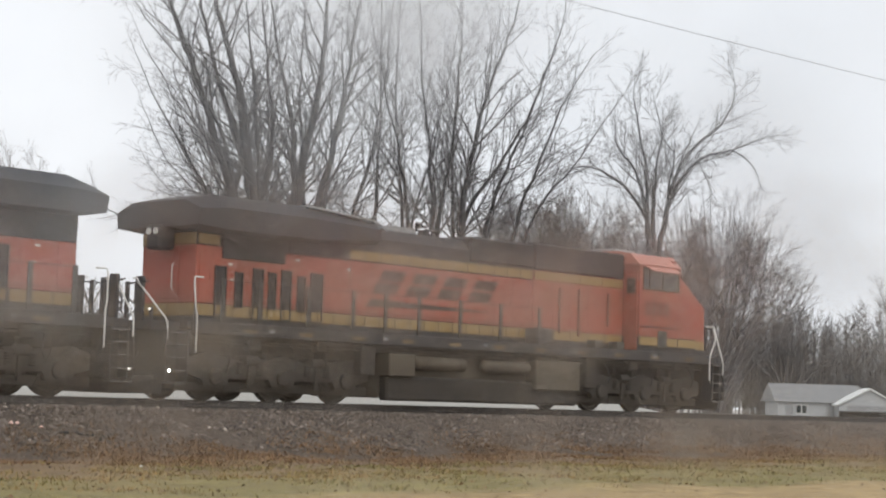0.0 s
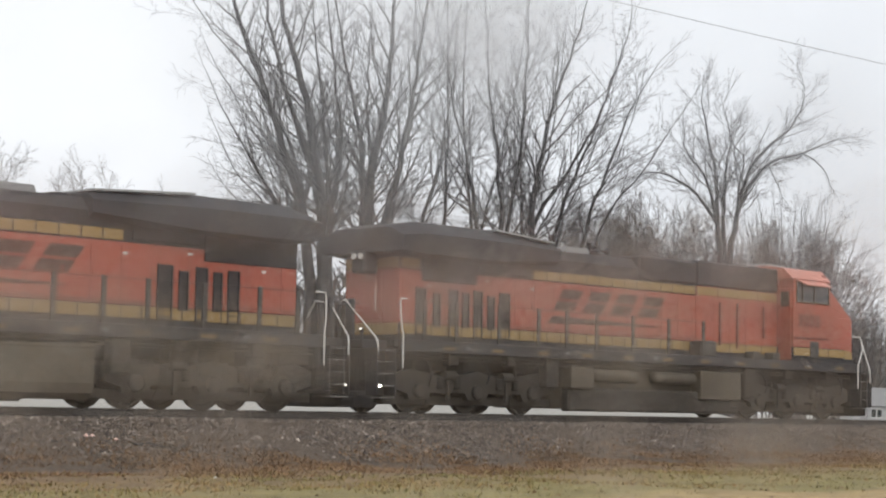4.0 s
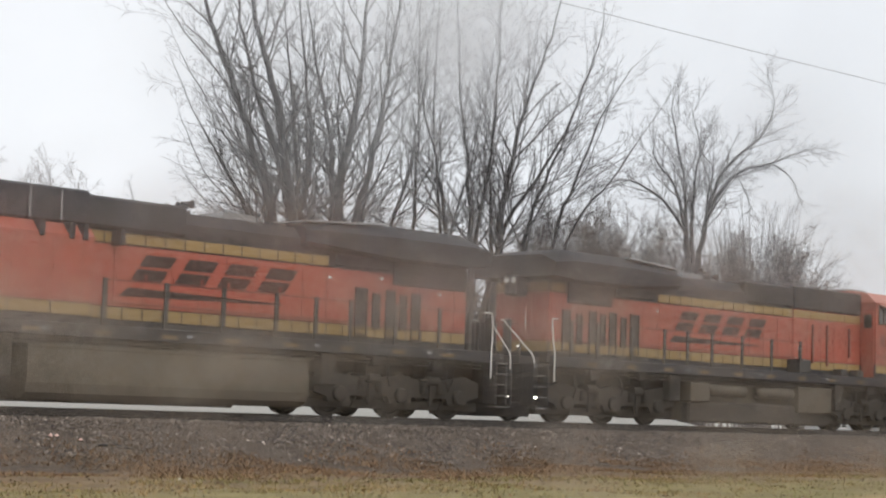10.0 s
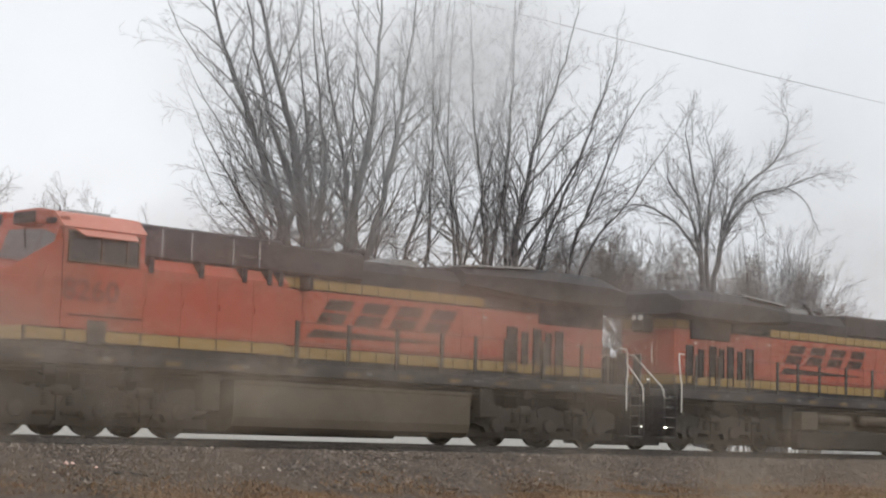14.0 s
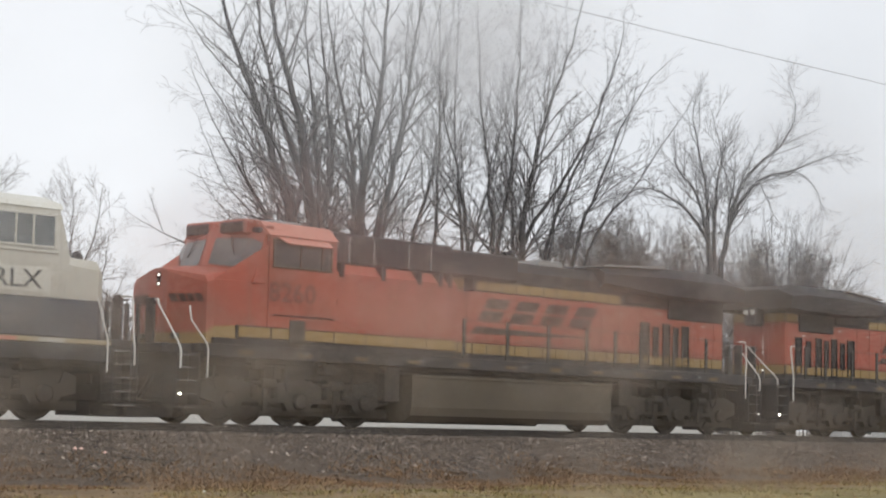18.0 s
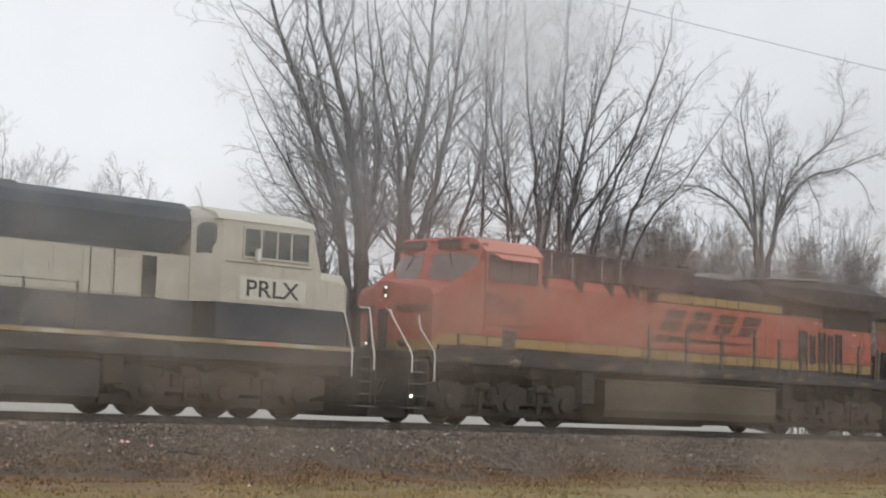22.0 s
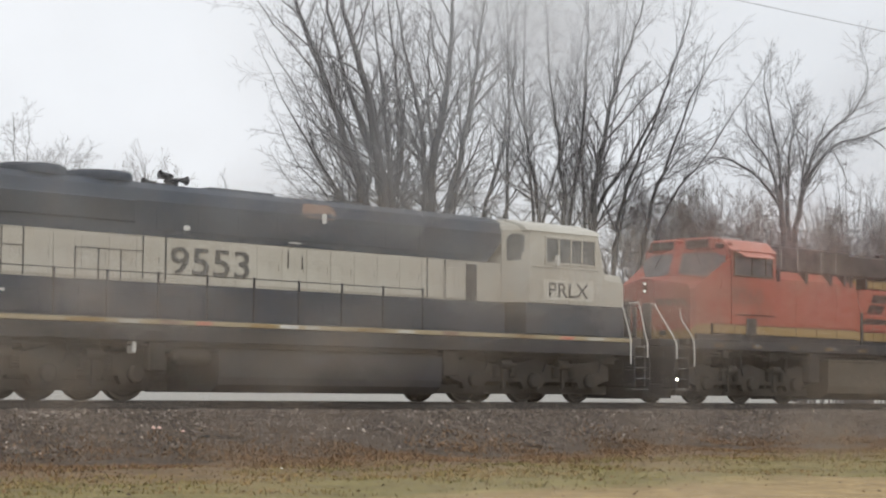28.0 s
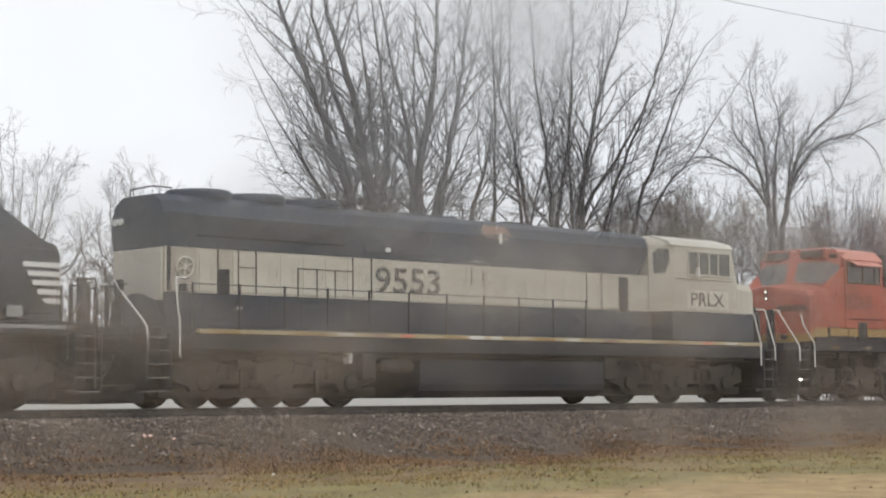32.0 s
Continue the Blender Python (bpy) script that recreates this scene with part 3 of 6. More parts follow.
def bare_tree(label, base, heading, limbs, thick, seed, twigs=1.0, mat=None, group="bare trees behind the railway", depth=0.3, level=2, clear=5.5):
    """limbs: lines of (metres to the side, height); heading: the way the crown's flat side faces."""
    rng = random.Random(seed)
    a = radians(heading)
    side, away = Vector((math.cos(a), -math.sin(a), 0)), Vector((math.sin(a), math.cos(a), 0))
    foot = Vector((base[0], base[1], 0))
    trunk, crown = Mesh(), Mesh()
    for k, limb in enumerate(limbs):
        lean = rng.uniform(-depth, depth)
        z0 = limb[0][1]
        grounded = k == 0 or (z0 < 9 and abs(limb[0][0]) < 1.4)
        pts = [foot + side * u + Vector((0, 0, z)) + away * (lean * (z - z0) + rng.gauss(0, 0.1)) for u, z in limb]
        if grounded:
            pts.insert(0, foot + side * max(-0.5, min(0.5, limb[0][0])) * 0.6 + away * rng.uniform(-0.5, 0.5) + Vector((0, 0, GROUND - 0.1)))
        if not grounded:
            pts.insert(0, pts[0] - (pts[1] - pts[0]).normalized() * 0.4 - Vector((0, 0, 0.5)))
        line = smooth_line(pts, 0.5)
        n = len(line)
        r0 = thick * (1.0 if grounded else min(0.46, (n - 1) * 0.03)) * rng.uniform(0.8, 1.0)
        rads = [max(0.014, r0 * (1 - i / (n - 1)) ** 0.84 * (1.0 + (0.25 if i == 0 and grounded else 0))) for i in range(n)]
        for i in range(1, n - 1):
            line[i] = line[i] + Vector((rng.gauss(0, 0.04), rng.gauss(0, 0.04), 0))
        trunk.tube(line, rads, 8)
        total = (n - 1) * 0.5
        for i in range(2, n - 1):
            if line[i].z > clear + 0.5 and i / n > 0.3 and rng.random() < 0.5 * twigs:
                t = (line[i + 1] - line[i - 1]).normalized()
                w = side * rng.gauss(0, 1.2) + away * rng.gauss(0, 1)
                w = (w - t * w.dot(t)).normalized()
                bough(crown, rng, line[i], (t + w * rng.uniform(0.45, 0.95)).normalized(), min(4.4, rng.uniform(0.24, 0.46) * total) * (1.1 - 0.8 * i / n), min(rads[i] * 0.45, 0.06), level)
        for i in range(1, n):
            t = (line[i] - line[i - 1]).normalized()
            f = i / (n - 1)
            if line[i].z < clear or f < 0.28:
                continue
            for _ in range(int(1.4 * twigs + rng.random())):
                w = Vector((rng.gauss(0, 1), rng.gauss(0, 1), rng.gauss(0, 0.8)))
                w = (w - t * w.dot(t)).normalized()
                size = min(2.8, total * 0.28) * (1.1 - 0.75 * f) * rng.uniform(0.4, 1.15)
                sprout(crown, rng, line[i].lerp(line[i - 1], rng.random()), t * 0.9 + w * rng.uniform(0.6, 1.3), size, min(rads[i] * 0.35, 0.010 + 0.008 * size), level)
    t = thing("bare_tree", label, "tree", group)
    part("trunk", trunk, mat or BARK, t, smooth=True)
    part("crown", crown, TWIG if mat is None else mat, t, "fine leafless twigs")
    return t


def thicket(label, base, heading, width, deep, tall, stems, seed, mat, thick=0.05, name="thicket", level=1, fan=0.35):
    rng = random.Random(seed)
    a = radians(heading)
    side, away = Vector((math.cos(a), -math.sin(a), 0)), Vector((math.sin(a), math.cos(a), 0))
    foot = Vector((base[0], base[1], GROUND))
    trunk, crown = Mesh(), Mesh()
    for k in range(stems):
        u = rng.uniform(-1, 1)
        top = tall * (1 - 0.35 * abs(u) ** 2) * rng.uniform(0.7, 1.05)
        p0 = foot + side * u * width * (0.5 - fan * 0.5) + away * rng.uniform(-deep, deep)
        p2 = foot + side * (u * width * 0.5 + rng.gauss(0, 0.3)) + away * rng.uniform(-deep, deep) * 1.3 + Vector((0, 0, top))
        p1 = p0.lerp(p2, 0.45) + Vector((rng.gauss(0, 0.25), rng.gauss(0, 0.25), 0.1 * tall))
        line = smooth_line([p0, p1, p2], 1.4)
        n = len(line)
        trunk.tube(line, [max(0.01, thick * rng.uniform(0.7, 1.2) * (1 - i / n)) for i in range(n)], 4)
        for i in range(1, n):
            t = (line[i] - line[i - 1]).normalized()
            for _ in range(4):
                w = Vector((rng.gauss(0, 1), rng.gauss(0, 1), rng.gauss(0, 0.4))).normalized()
                sprout(crown, rng, line[i], t + w * 0.7, tall * rng.uniform(0.1, 0.24) * (1.2 - 0.6 * i / n), 0.042, level)
    t = thing(name, label, "bush" if name == "thicket" else "woods", kind="" if name == "thicket" else "stuff")
    part("trunk", trunk, mat, t)
    part("crown", crown, mat, t, "tangle of bare twigs")
    return t


def make_trees():
    # the belt of trees close behind the line: sideways places of each stem at four heights, its top and its radius
    stem_tree("low leaning bare tree with drooping fine twigs", 0.5, 1, [(-5.6, -6.7, -8.2, -9.4, 13.2, 0.15), (-5.5, -6.6, -7.4, -9.2, 13.6, 0.1), (-5.9, -7.6, -8.9, -10.4, 11.0, 0.09), (-5.4, -5.8, -6.6, -7.4, 12.5, 0.09), (-5.8, -6.9, -8.3, -9.6, 10.0, 0.08), (-5.6, -6.3, -7.2, -8.2, 11.2, 0.08)], low=(-4.6, 4.6, -9.9, 7.3), droop=1)
    stem_tree("tall bare tree with a long limb reaching outward", 0.0, 2, [(-4.6, -5.3, -6.1, -7.3, 19.5, 0.3), (-4.65, -5.0, -6.2, -8.6, 16.4, 0.13), (-4.9, -6.0, -7.4, -9.2, 13.0, 0.08)])
    stem_tree("tall bare tree of four dark wet stems from one foot", -0.4, 3, [(-4.05, -4.5, -5.4, -6.25, 19, 0.26), (-3.8, -4.2, -4.65, -5.5, 20, 0.34), (-3.85, -3.4, -3.5, -3.9, 18.5, 0.19), (-3.7, -3.9, -4.1, -4.5, 18, 0.17)])
    stem_tree("tall bare tree with a stout forked trunk", 0.3, 4, [(-2.45, -2.45, -2.84, -3.5, 18.5, 0.22), (-2.2, -2.1, -1.65, -1.45, 19, 0.34), (-2.3, -2.1, -2.4, -2.35, 18, 0.15)])
    stem_tree("slender bare tree with upswept branches", -0.6, 5, [(-1.55, -1.05, -0.6, -0.2, 19, 0.23), (-1.3, -0.95, -0.45, 0.4, 17, 0.1)])
    stem_tree("thin straight bare tree behind the stouter ones", 2.0, 6, [(-0.2, 0.5, 0.9, 1.2, 18, 0.14), (0.8, 0.85, 0.9, 0.85, 18.5, 0.13)])
    stem_tree("bare tree with two stems leaning apart", 0.2, 7, [(2.15, 1.75, 1.1, 0.4, 15.5, 0.16), (1.9, 1.7, 1.5, 1.55, 18, 0.12), (2.3, 2.9, 3.4, 3.9, 16.5, 0.08)])
    stem_tree("young bare tree with two upright dark stems", -0.8, 8, [(3.05, 2.85, 2.55, 2.3, 16.5, 0.16), (3.3, 3.65, 3.9, 3.95, 16.8, 0.14)])
    stem_tree("bare tree whose dark stems fan outward", 0.0, 9, [(4.2, 4.5, 5.0, 6.0, 17, 0.24), (4.25, 5.7, 7.0, 8.0, 16, 0.15), (3.95, 3.8, 3.9, 4.0, 17.5, 0.12), (4.1, 4.7, 5.2, 5.5, 15.5, 0.09)])
    stem_tree("leaning bare tree with long slanting stems", 0.6, 10, [(5.3, 6.05, 7.05, 8.1, 15.6, 0.15), (5.4, 6.4, 7.3, 7.9, 13, 0.08)])
    stem_tree("spreading bare tree with slanting crossed limbs", -0.3, 11, [(6.4, 7.2, 8.15, 9.8, 14.2, 0.15), (6.9, 8.6, 10.2, 11.8, 12.0, 0.13), (6.3, 7.4, 8.3, 9.2, 13, 0.08)])
    bare_tree("old bare tree with a wide crooked crown", (69, 17.4), 54.2, [
        [(-.2, 7), (-.3, 9.1), (-.4, 11.2), (-.9, 13.6), (-1, 15.5)], [(-.1, 7.5), (-.8, 9.6), (-2.1, 10.9), (-3.4, 11.3), (-4.7, 10.8)],
        [(.1, 7), (0, 9.1), (.1, 11.5), (.3, 12.8), (-.2, 14.9)], [(.3, 7), (.7, 9.7), (1, 11), (1.9, 12.3), (3.2, 13.6), (3.6, 15.2), (3.3, 16.3)],
        [(.9, 10.2), (2, 11.6), (3.6, 12.1), (5.1, 12.7), (6.1, 12.8)], [(.7, 10.4), (.9, 12), (.3, 12.7), (.7, 13.9)],
        [(-.3, 8.1), (-.9, 11), (-1.7, 12), (-1.9, 13.9)], [(2, 11.6), (2.5, 10.5), (2.9, 9.7)], [(3.6, 12.1), (4.4, 11.5), (5, 10.2)]], 0.26, 9, 1.5, depth=0.12, clear=8.8)
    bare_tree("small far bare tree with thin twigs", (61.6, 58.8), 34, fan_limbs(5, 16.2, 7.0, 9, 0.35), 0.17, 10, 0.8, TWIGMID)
    bare_tree("far bare tree with a rounded crown, paled with painted haze", (45.8, 45.2), 30.6, fan_limbs(6, 13.6, 8.5, 12, 0.35), 0.14, 11, 0.9, TWIGHAZE)
    spread_tree("rounded bare tree of many fanned stems", (78.6, 20.4), 57, 10.5, 11.0, 40, 12, TWIG, 0.08)
    bare_tree("rounded bush of upright brown stems", (81.0, 22.0), 57, fan_limbs(1, 9.6, 10.4, 54, 0.3), 0.055, 12, 1.7, TWIGMID, "bare bushes behind the railway", 0.22, 1)
    bare_tree("low brown many-stemmed bush behind the trees", (72.6, 24.2), 52, fan_limbs(2, 10.4, 9.6, 40, 0.3), 0.06, 13, 1.9, TWIGMID, "bare bushes behind the railway", 0.22, 1)
    bare_tree("small many-stemmed bush behind the trees", (67.0, 23.0), 49, fan_limbs(3, 9.6, 8.4, 36, 0.3), 0.055, 14, 1.8, TWIGMID, "bare bushes behind the railway", 0.22, 1)
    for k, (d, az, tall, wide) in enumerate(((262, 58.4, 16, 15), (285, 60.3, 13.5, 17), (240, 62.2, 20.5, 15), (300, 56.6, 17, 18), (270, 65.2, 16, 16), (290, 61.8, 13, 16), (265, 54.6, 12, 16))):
        bare_tree("far bare tree paled with painted haze", (math.sin(radians(az)) * d, math.cos(radians(az)) * d + EYE[1]), az, fan_limbs(40 + k, tall, wide, 10, 0.25), 0.22, 40 + k, 1.3, TWIGHAZE if k in (2, 3) else TWIGDARK, "far misty woods", 0.3, 1)
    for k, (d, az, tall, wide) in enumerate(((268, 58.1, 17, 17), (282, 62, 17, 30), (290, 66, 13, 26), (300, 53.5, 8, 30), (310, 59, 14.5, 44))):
        thicket("undergrowth of the far woods, paled with painted haze", (math.sin(radians(az)) * d, math.cos(radians(az)) * d + EYE[1]), az, wide, 6, tall, 150, 60 + k, TWIGHAZE if k == 3 else TWIGDARK, 0.07, "far_undergrowth", 0, 0.05)

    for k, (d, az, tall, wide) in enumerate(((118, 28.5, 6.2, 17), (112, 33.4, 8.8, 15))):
        thicket("low brush behind the trees, paled with painted haze", (math.sin(radians(az)) * d, math.cos(radians(az)) * d + EYE[1]), az, wide, 3, tall, 150, 80 + k, TWIGHAZE, 0.05, "far_undergrowth", 0, 0.05)

    for k, (x, y, heading, tall) in enumerate(((47.6, 24.4, 40.2, 6.8), (52.0, 20.2, 44.7, 7.6), (56.0, 15.6, 49.5, 7.4), (61.5, 12.6, 54.3, 7.4))):
        thicket("tangled bare brush under the trees", (x, y), heading, 8.6, 1.4, tall, 34, 90 + k, TWIG, 0.04, "thicket", 1, 0.3)


make_ground()
make_bed()
make_track()
make_blades()
make_trees()


# ---- locomotives: each is built along +x from its rear coupler (x = 0) to its front one ----
def lettering(name, text, width, height, mat, parent, m, label=""):
    """Painted characters, fitted to a width and height, lower left corner at the pose m."""
    c = bpy.data.curves.new(name, "FONT")
    c.body, c.extrude, c.offset, c.resolution_u = text, 0.002, 0.010, 3
    probe = new(name, c)
    bpy.context.view_layer.update()
    d = bpy.data.meshes.new_from_object(probe.evaluated_get(bpy.context.evaluated_depsgraph_get()))
    bpy.data.objects.remove(probe)
    xs, ys = [v.co.x for v in d.vertices], [v.co.y for v in d.vertices]
    kx, ky = width / (max(xs) - min(xs)), height / (max(ys) - min(ys))
    x0, y0 = min(xs), min(ys)
    for v in d.vertices:
        v.co = ((v.co.x - x0) * kx, (v.co.y - y0) * ky, v.co.z)
    d.materials.clear()
    d.materials.append(mat)
    ob = part(name, d, None, parent, label)
    ob.matrix_basis = m
    return ob


def wheelset(parent, x, wheel, axle):
    w = part("wheelset", axle, None, parent)
    w.location = (x, 0, 0.533)
    for y in (-0.755, 0.755):
        k = part("wheel", wheel, None, w)
        k.location = (0, y, 0)
    WHEELSETS.append(w)
    return w


WHEELSETS, SHARED = [], {}


def truck(engine, x, label):
    """A three-axle truck: side frames with pedestals, springs, axle boxes and brake gear."""
    if "wheel" not in SHARED:
        SHARED["wheel"] = Mesh().lathe([(-0.07, 0.0), (-0.07, 0.14), (-0.03, 0.2), (-0.03, 0.42), (-0.07, 0.46), (-0.07, 0.533), (0.05, 0.525), (0.06, 0.55), (0.075, 0.55),
                                        (0.075, 0.45), (0.03, 0.42), (0.03, 0.2), (0.07, 0.14), (0.07, 0.0)], (0, 0, 0), "y", 28).data("wheel", GRIME)
        SHARED["axle"] = Mesh().lathe([(-1.0, 0), (-1.0, 0.08), (1.0, 0.08), (1.0, 0)], (0, 0, 0), "y", 12).data("wheelset", GRIME)
        side = [(-2.8, 0.56), (-2.8, 0.9), (-2.3, 1.06), (-1.3, 0.9), (-0.7, 0.9), (0, 1.06), (0.7, 0.9), (1.3, 0.9), (2.3, 1.06), (2.8, 0.9), (2.8, 0.56), (2.4, 0.46),
                (2.34, 0.33), (1.72, 0.33), (1.62, 0.5), (0.42, 0.5), (0.31, 0.33), (-0.31, 0.33), (-0.42, 0.5), (-1.62, 0.5), (-1.72, 0.33), (-2.34, 0.33), (-2.4, 0.46)]
        for s in (-1, 1):
            SHARED["side", s] = Mesh().prism(side, min(s * 1.02, s * 1.18), max(s * 1.02, s * 1.18), "y").data("side_frame", GRIME)
            SHARED["cap", s] = Mesh().lathe([(0, 0.19), (s * 0.1, 0.19), (s * 0.13, 0.15), (s * 0.13, 0)], (0, s * 1.16, 0.533), "y", 14).data("axle_box", GRIME)
            SHARED["brake", s] = Mesh().lathe([(-0.22, 0), (-0.22, 0.11), (0.16, 0.11), (0.2, 0.05), (0.4, 0.03), (0.4, 0)], (0, s * 1.24, 0.92), "x", 12).data("brake_cylinder", GRIME)
            SHARED["cable", s] = Mesh().tube([(0, s * 1.0, 1.42), (0.1, s * 1.16, 1.2), (0.16, s * 1.2, 0.95), (0.1, s * 1.2, 0.78), (0.0, s * 1.1, 0.72)], 0.026, 6).data("motor_cable", BLACK)
            SHARED["shoe", s] = Mesh().prism([(s * 0.55, -0.2), (s * 0.64, -0.2), (s * 0.68, 0.0), (s * 0.64, 0.2), (s * 0.55, 0.2), (s * 0.545, 0.0)][::s], -0.06, 0.06, "y").box(min(s * 0.62, s * 0.74), max(s * 0.62, s * 0.74), -0.03, 0.03, -0.05, 0.5, 0.01).data("brake_shoe", GRIME)
            SHARED["rod", s] = Mesh().box(-3.0, 3.0, min(s * 0.84, s * 0.95), max(s * 0.84, s * 0.95), 0.2, 0.42, 0.02).data("brake_rod", GRIME)
            SHARED["hanger", s] = Mesh().box(-0.05, 0.05, s * 1.2 - 0.04, s * 1.2 + 0.04, 0.3, 0.9, 0.01).data("brake_hanger", GRIME)
        coil = Mesh()
        for k in range(5):
            coil.lathe([(k * 0.055, 0.07), (k * 0.055 + 0.015, 0.095), (k * 0.055 + 0.035, 0.095), (k * 0.055 + 0.05, 0.07)], (0, 0, 0), "z", 10)
        SHARED["spring"] = coil.data("spring", GRIME)
        SHARED["motor"] = Mesh().box(-0.3, 0.82, -0.62, 0.62, 0.24, 1.05, 0.12).box(-0.4, 0.9, -0.95, 0.95, 0.98, 1.4, 0.05).data("traction_motor", GRIME)
        SHARED["bolster"] = Mesh().box(-0.35, 0.35, -1.0, 1.0, 0.75, 1.3, 0.05).data("bolster", GRIME)
    t = part("truck", SHARED["bolster"], None, engine, label)
    t.location = (x, 0, 0)
    for s in (-1, 1):
        part("side_frame", SHARED["side", s], None, t)
        part("brake_rod", SHARED["rod", s], None, t)
        for k in (-2.03, 0, 2.03):
            part("axle_box", SHARED["cap", s], None, t).location = (k, 0, 0)
            part("motor_cable", SHARED["cable", s], None, t).location = (k + 0.28, 0, 0)
            for f in (-1, 1):
                part("brake_shoe", SHARED["shoe", f], None, t).location = (k, s * 0.76, 0.533)
        for k in (-1.35, -0.75, 0.75, 1.35):
            part("spring", SHARED["spring"], None, t).location = (k, s * 1.24, 0.6)
        for k in (-1.02, 1.02):
            part("brake_cylinder", SHARED["brake", s], None, t).location = (k, 0, 0)
            part("brake_hanger", SHARED["hanger", s], None, t).location = (k * 1.02, 0, 0)
    for k in (-2.03, 0, 2.03):
        part("traction_motor", SHARED["motor"], None, t).location = (k, 0, 0)
        wheelset(engine, x + k, SHARED["wheel"], SHARED["axle"])
    return t


def coupler(engine, x, s):
    """s: +1 at the front, -1 at the rear."""
    m = Mesh().box(min(x - s * 0.75, x - s * 0.1), max(x - s * 0.75, x - s * 0.1), -0.09, 0.09, 0.78, 0.98, 0.02)
    m.box(min(x - s * 0.16, x), max(x - s * 0.16, x), -0.2, 0.02, 0.74, 1.02, 0.03).box(min(x - s * 0.22, x + s * 0.06), max(x - s * 0.22, x + s * 0.06), 0.06, 0.2, 0.72, 1.04, 0.04)
    part("coupler", m, GRIME, engine, "heavy rusty coupler")
    for y in (-0.45, 0.42, 0.6):
        hose = Mesh().tube([(x - s * 0.55, y, 1.1), (x - s * 0.4, y, 0.8), (x - s * 0.2, y * 0.95, 0.52), (x, y * 0.9, 0.48)], 0.022, 6)
        part("air_hose", hose, BLACK, engine)


def end_gear(engine, x, s, lit, rail_mat, reach=0.0, upright_rail=False):
    """Pilot plate, steps, grab rails, uprights and coupler at one end; s: +1 front, -1 rear; x: the coupler face."""
    def span(a, b):
        return (min(x - s * a, x - s * b), max(x - s * a, x - s * b))
    p = Mesh().box(*span(0.5, 0.56), -1.42, 1.42, 0.42, 1.5, 0.015)
    part("pilot", p, BLACK, engine, "black steel pilot plate")
    plough = Mesh().add([(x - s * 0.5, -1.35, 0.5), (x - s * 0.5, 1.35, 0.5), (x - s * 0.2, 0.0, 0.46), (x - s * 0.5, -1.3, 0.12), (x - s * 0.5, 1.3, 0.12), (x - s * 0.12, 0.0, 0.1)],
                        [(0, 2, 5, 3), (2, 1, 4, 5), (0, 1, 2), (3, 5, 4), (0, 3, 4, 1)])
    part("snow_plough", plough, BLACK, engine)
    part("platform", Mesh().box(*span(0.3, 1.35), -1.1, 1.1, 1.5, 1.7, 0.02), BLACK, engine)
    for y in (-1, 1):
        for k, z in enumerate((0.34, 0.62, 0.9, 1.18, 1.44)):
            a, b = sorted((y * 1.16, y * (1.5 - 0.02 * k)))
            part("step", Mesh().box(*span(0.46, 1.0), a, b, z, z + 0.016, 0.004), ROOFGREY, engine, "worn pale steel step")
        a, b = sorted((y * 1.12, y * 1.5))
        part("step_side", Mesh().box(*span(1.02, 1.06), a, b, 0.4, 1.5, 0.01), BLACK, engine)
        part("step_side", Mesh().box(*span(0.42, 0.45), a, b, 0.4, 1.5, 0.01), BLACK, engine)
        a, b = sorted((y * 1.09, y * 1.13))
        part("step_back", Mesh().box(*span(0.42, 1.06), a, b, 0.4, 1.5, 0.01), BLACK, engine)
        part("grab_rail", Mesh().tube([(x - s * 0.3, y * 0.42, 2.62), (x - s * 0.3, y * 0.56, 2.62), (x - s * 0.3, y * 0.63, 2.52), (x - s * 0.44, y * 1.42, 1.74), (x - s * 0.46, y * 1.47, 1.64), (x - s * 0.46, y * 1.47, 1.3)] if s < 0 else [(x - s * 0.36, y * 0.55, 2.62), (x - s * 0.36, y * 0.85, 2.62), (x - s * 0.26, y * 0.98, 2.62), (x - s * 0.26, y * 1.02, 2.5), (x - s * 0.5, y * 1.42, 1.72), (x - s * 0.52, y * 1.5, 1.55), (x - s * 0.52, y * 1.5, 1.16)],
                                      0.021, 6), rail_mat, engine, "pale steel grab rail", smooth=True)
        if s < 0:
            line = [(x - s * 1.45, y * 1.42, 2.69), (x - s * 1.2, y * 1.45, 2.69), (x - s * 1.17, y * 1.46, 2.6), (x - s * 1.2, y * 1.5, 2.0), (x - s * 1.24, y * 1.51, 1.85), (x - s * 1.24, y * 1.51, 1.05)]
        else:
            line = [(x - s * 0.82, y * 1.36, 2.5), (x - s * 0.82, y * 1.42, 2.2), (x - s * 1.2, y * 1.5, 1.72), (x - s * 1.24, y * 1.51, 1.6), (x - s * 1.24, y * 1.51, 0.98)]
        if upright_rail:
            line = [(x - s * 1.44, y * 1.4, 2.5), (x - s * 1.41, y * 1.45, 2.4), (x - s * 1.22, y * 1.5, 1.72), (x - s * 1.2, y * 1.51, 1.6), (x - s * 1.2, y * 1.51, 1.0)]
        part("grab_rail", Mesh().tube(line, 0.021, 6), rail_mat, engine, "pale steel grab rail", smooth=True)
        part("upright", Mesh().box(*span(0.3, 0.4), y * 0.62 - 0.13, y * 0.62 + 0.13, 1.7, 2.66, 0.02), BLACK, engine, "black end upright")
        part("upright", Mesh().box(*span(0.3, 0.36), y * 0.2 - 0.06, y * 0.2 + 0.06, 1.7, 2.55, 0.015), BLACK, engine)
        part("end_rail", Mesh().tube([(x - s * 0.33, y * 0.2, 2.5), (x - s * 0.33, y * 0.95, 2.55)], 0.018, 6), BLACK, engine)
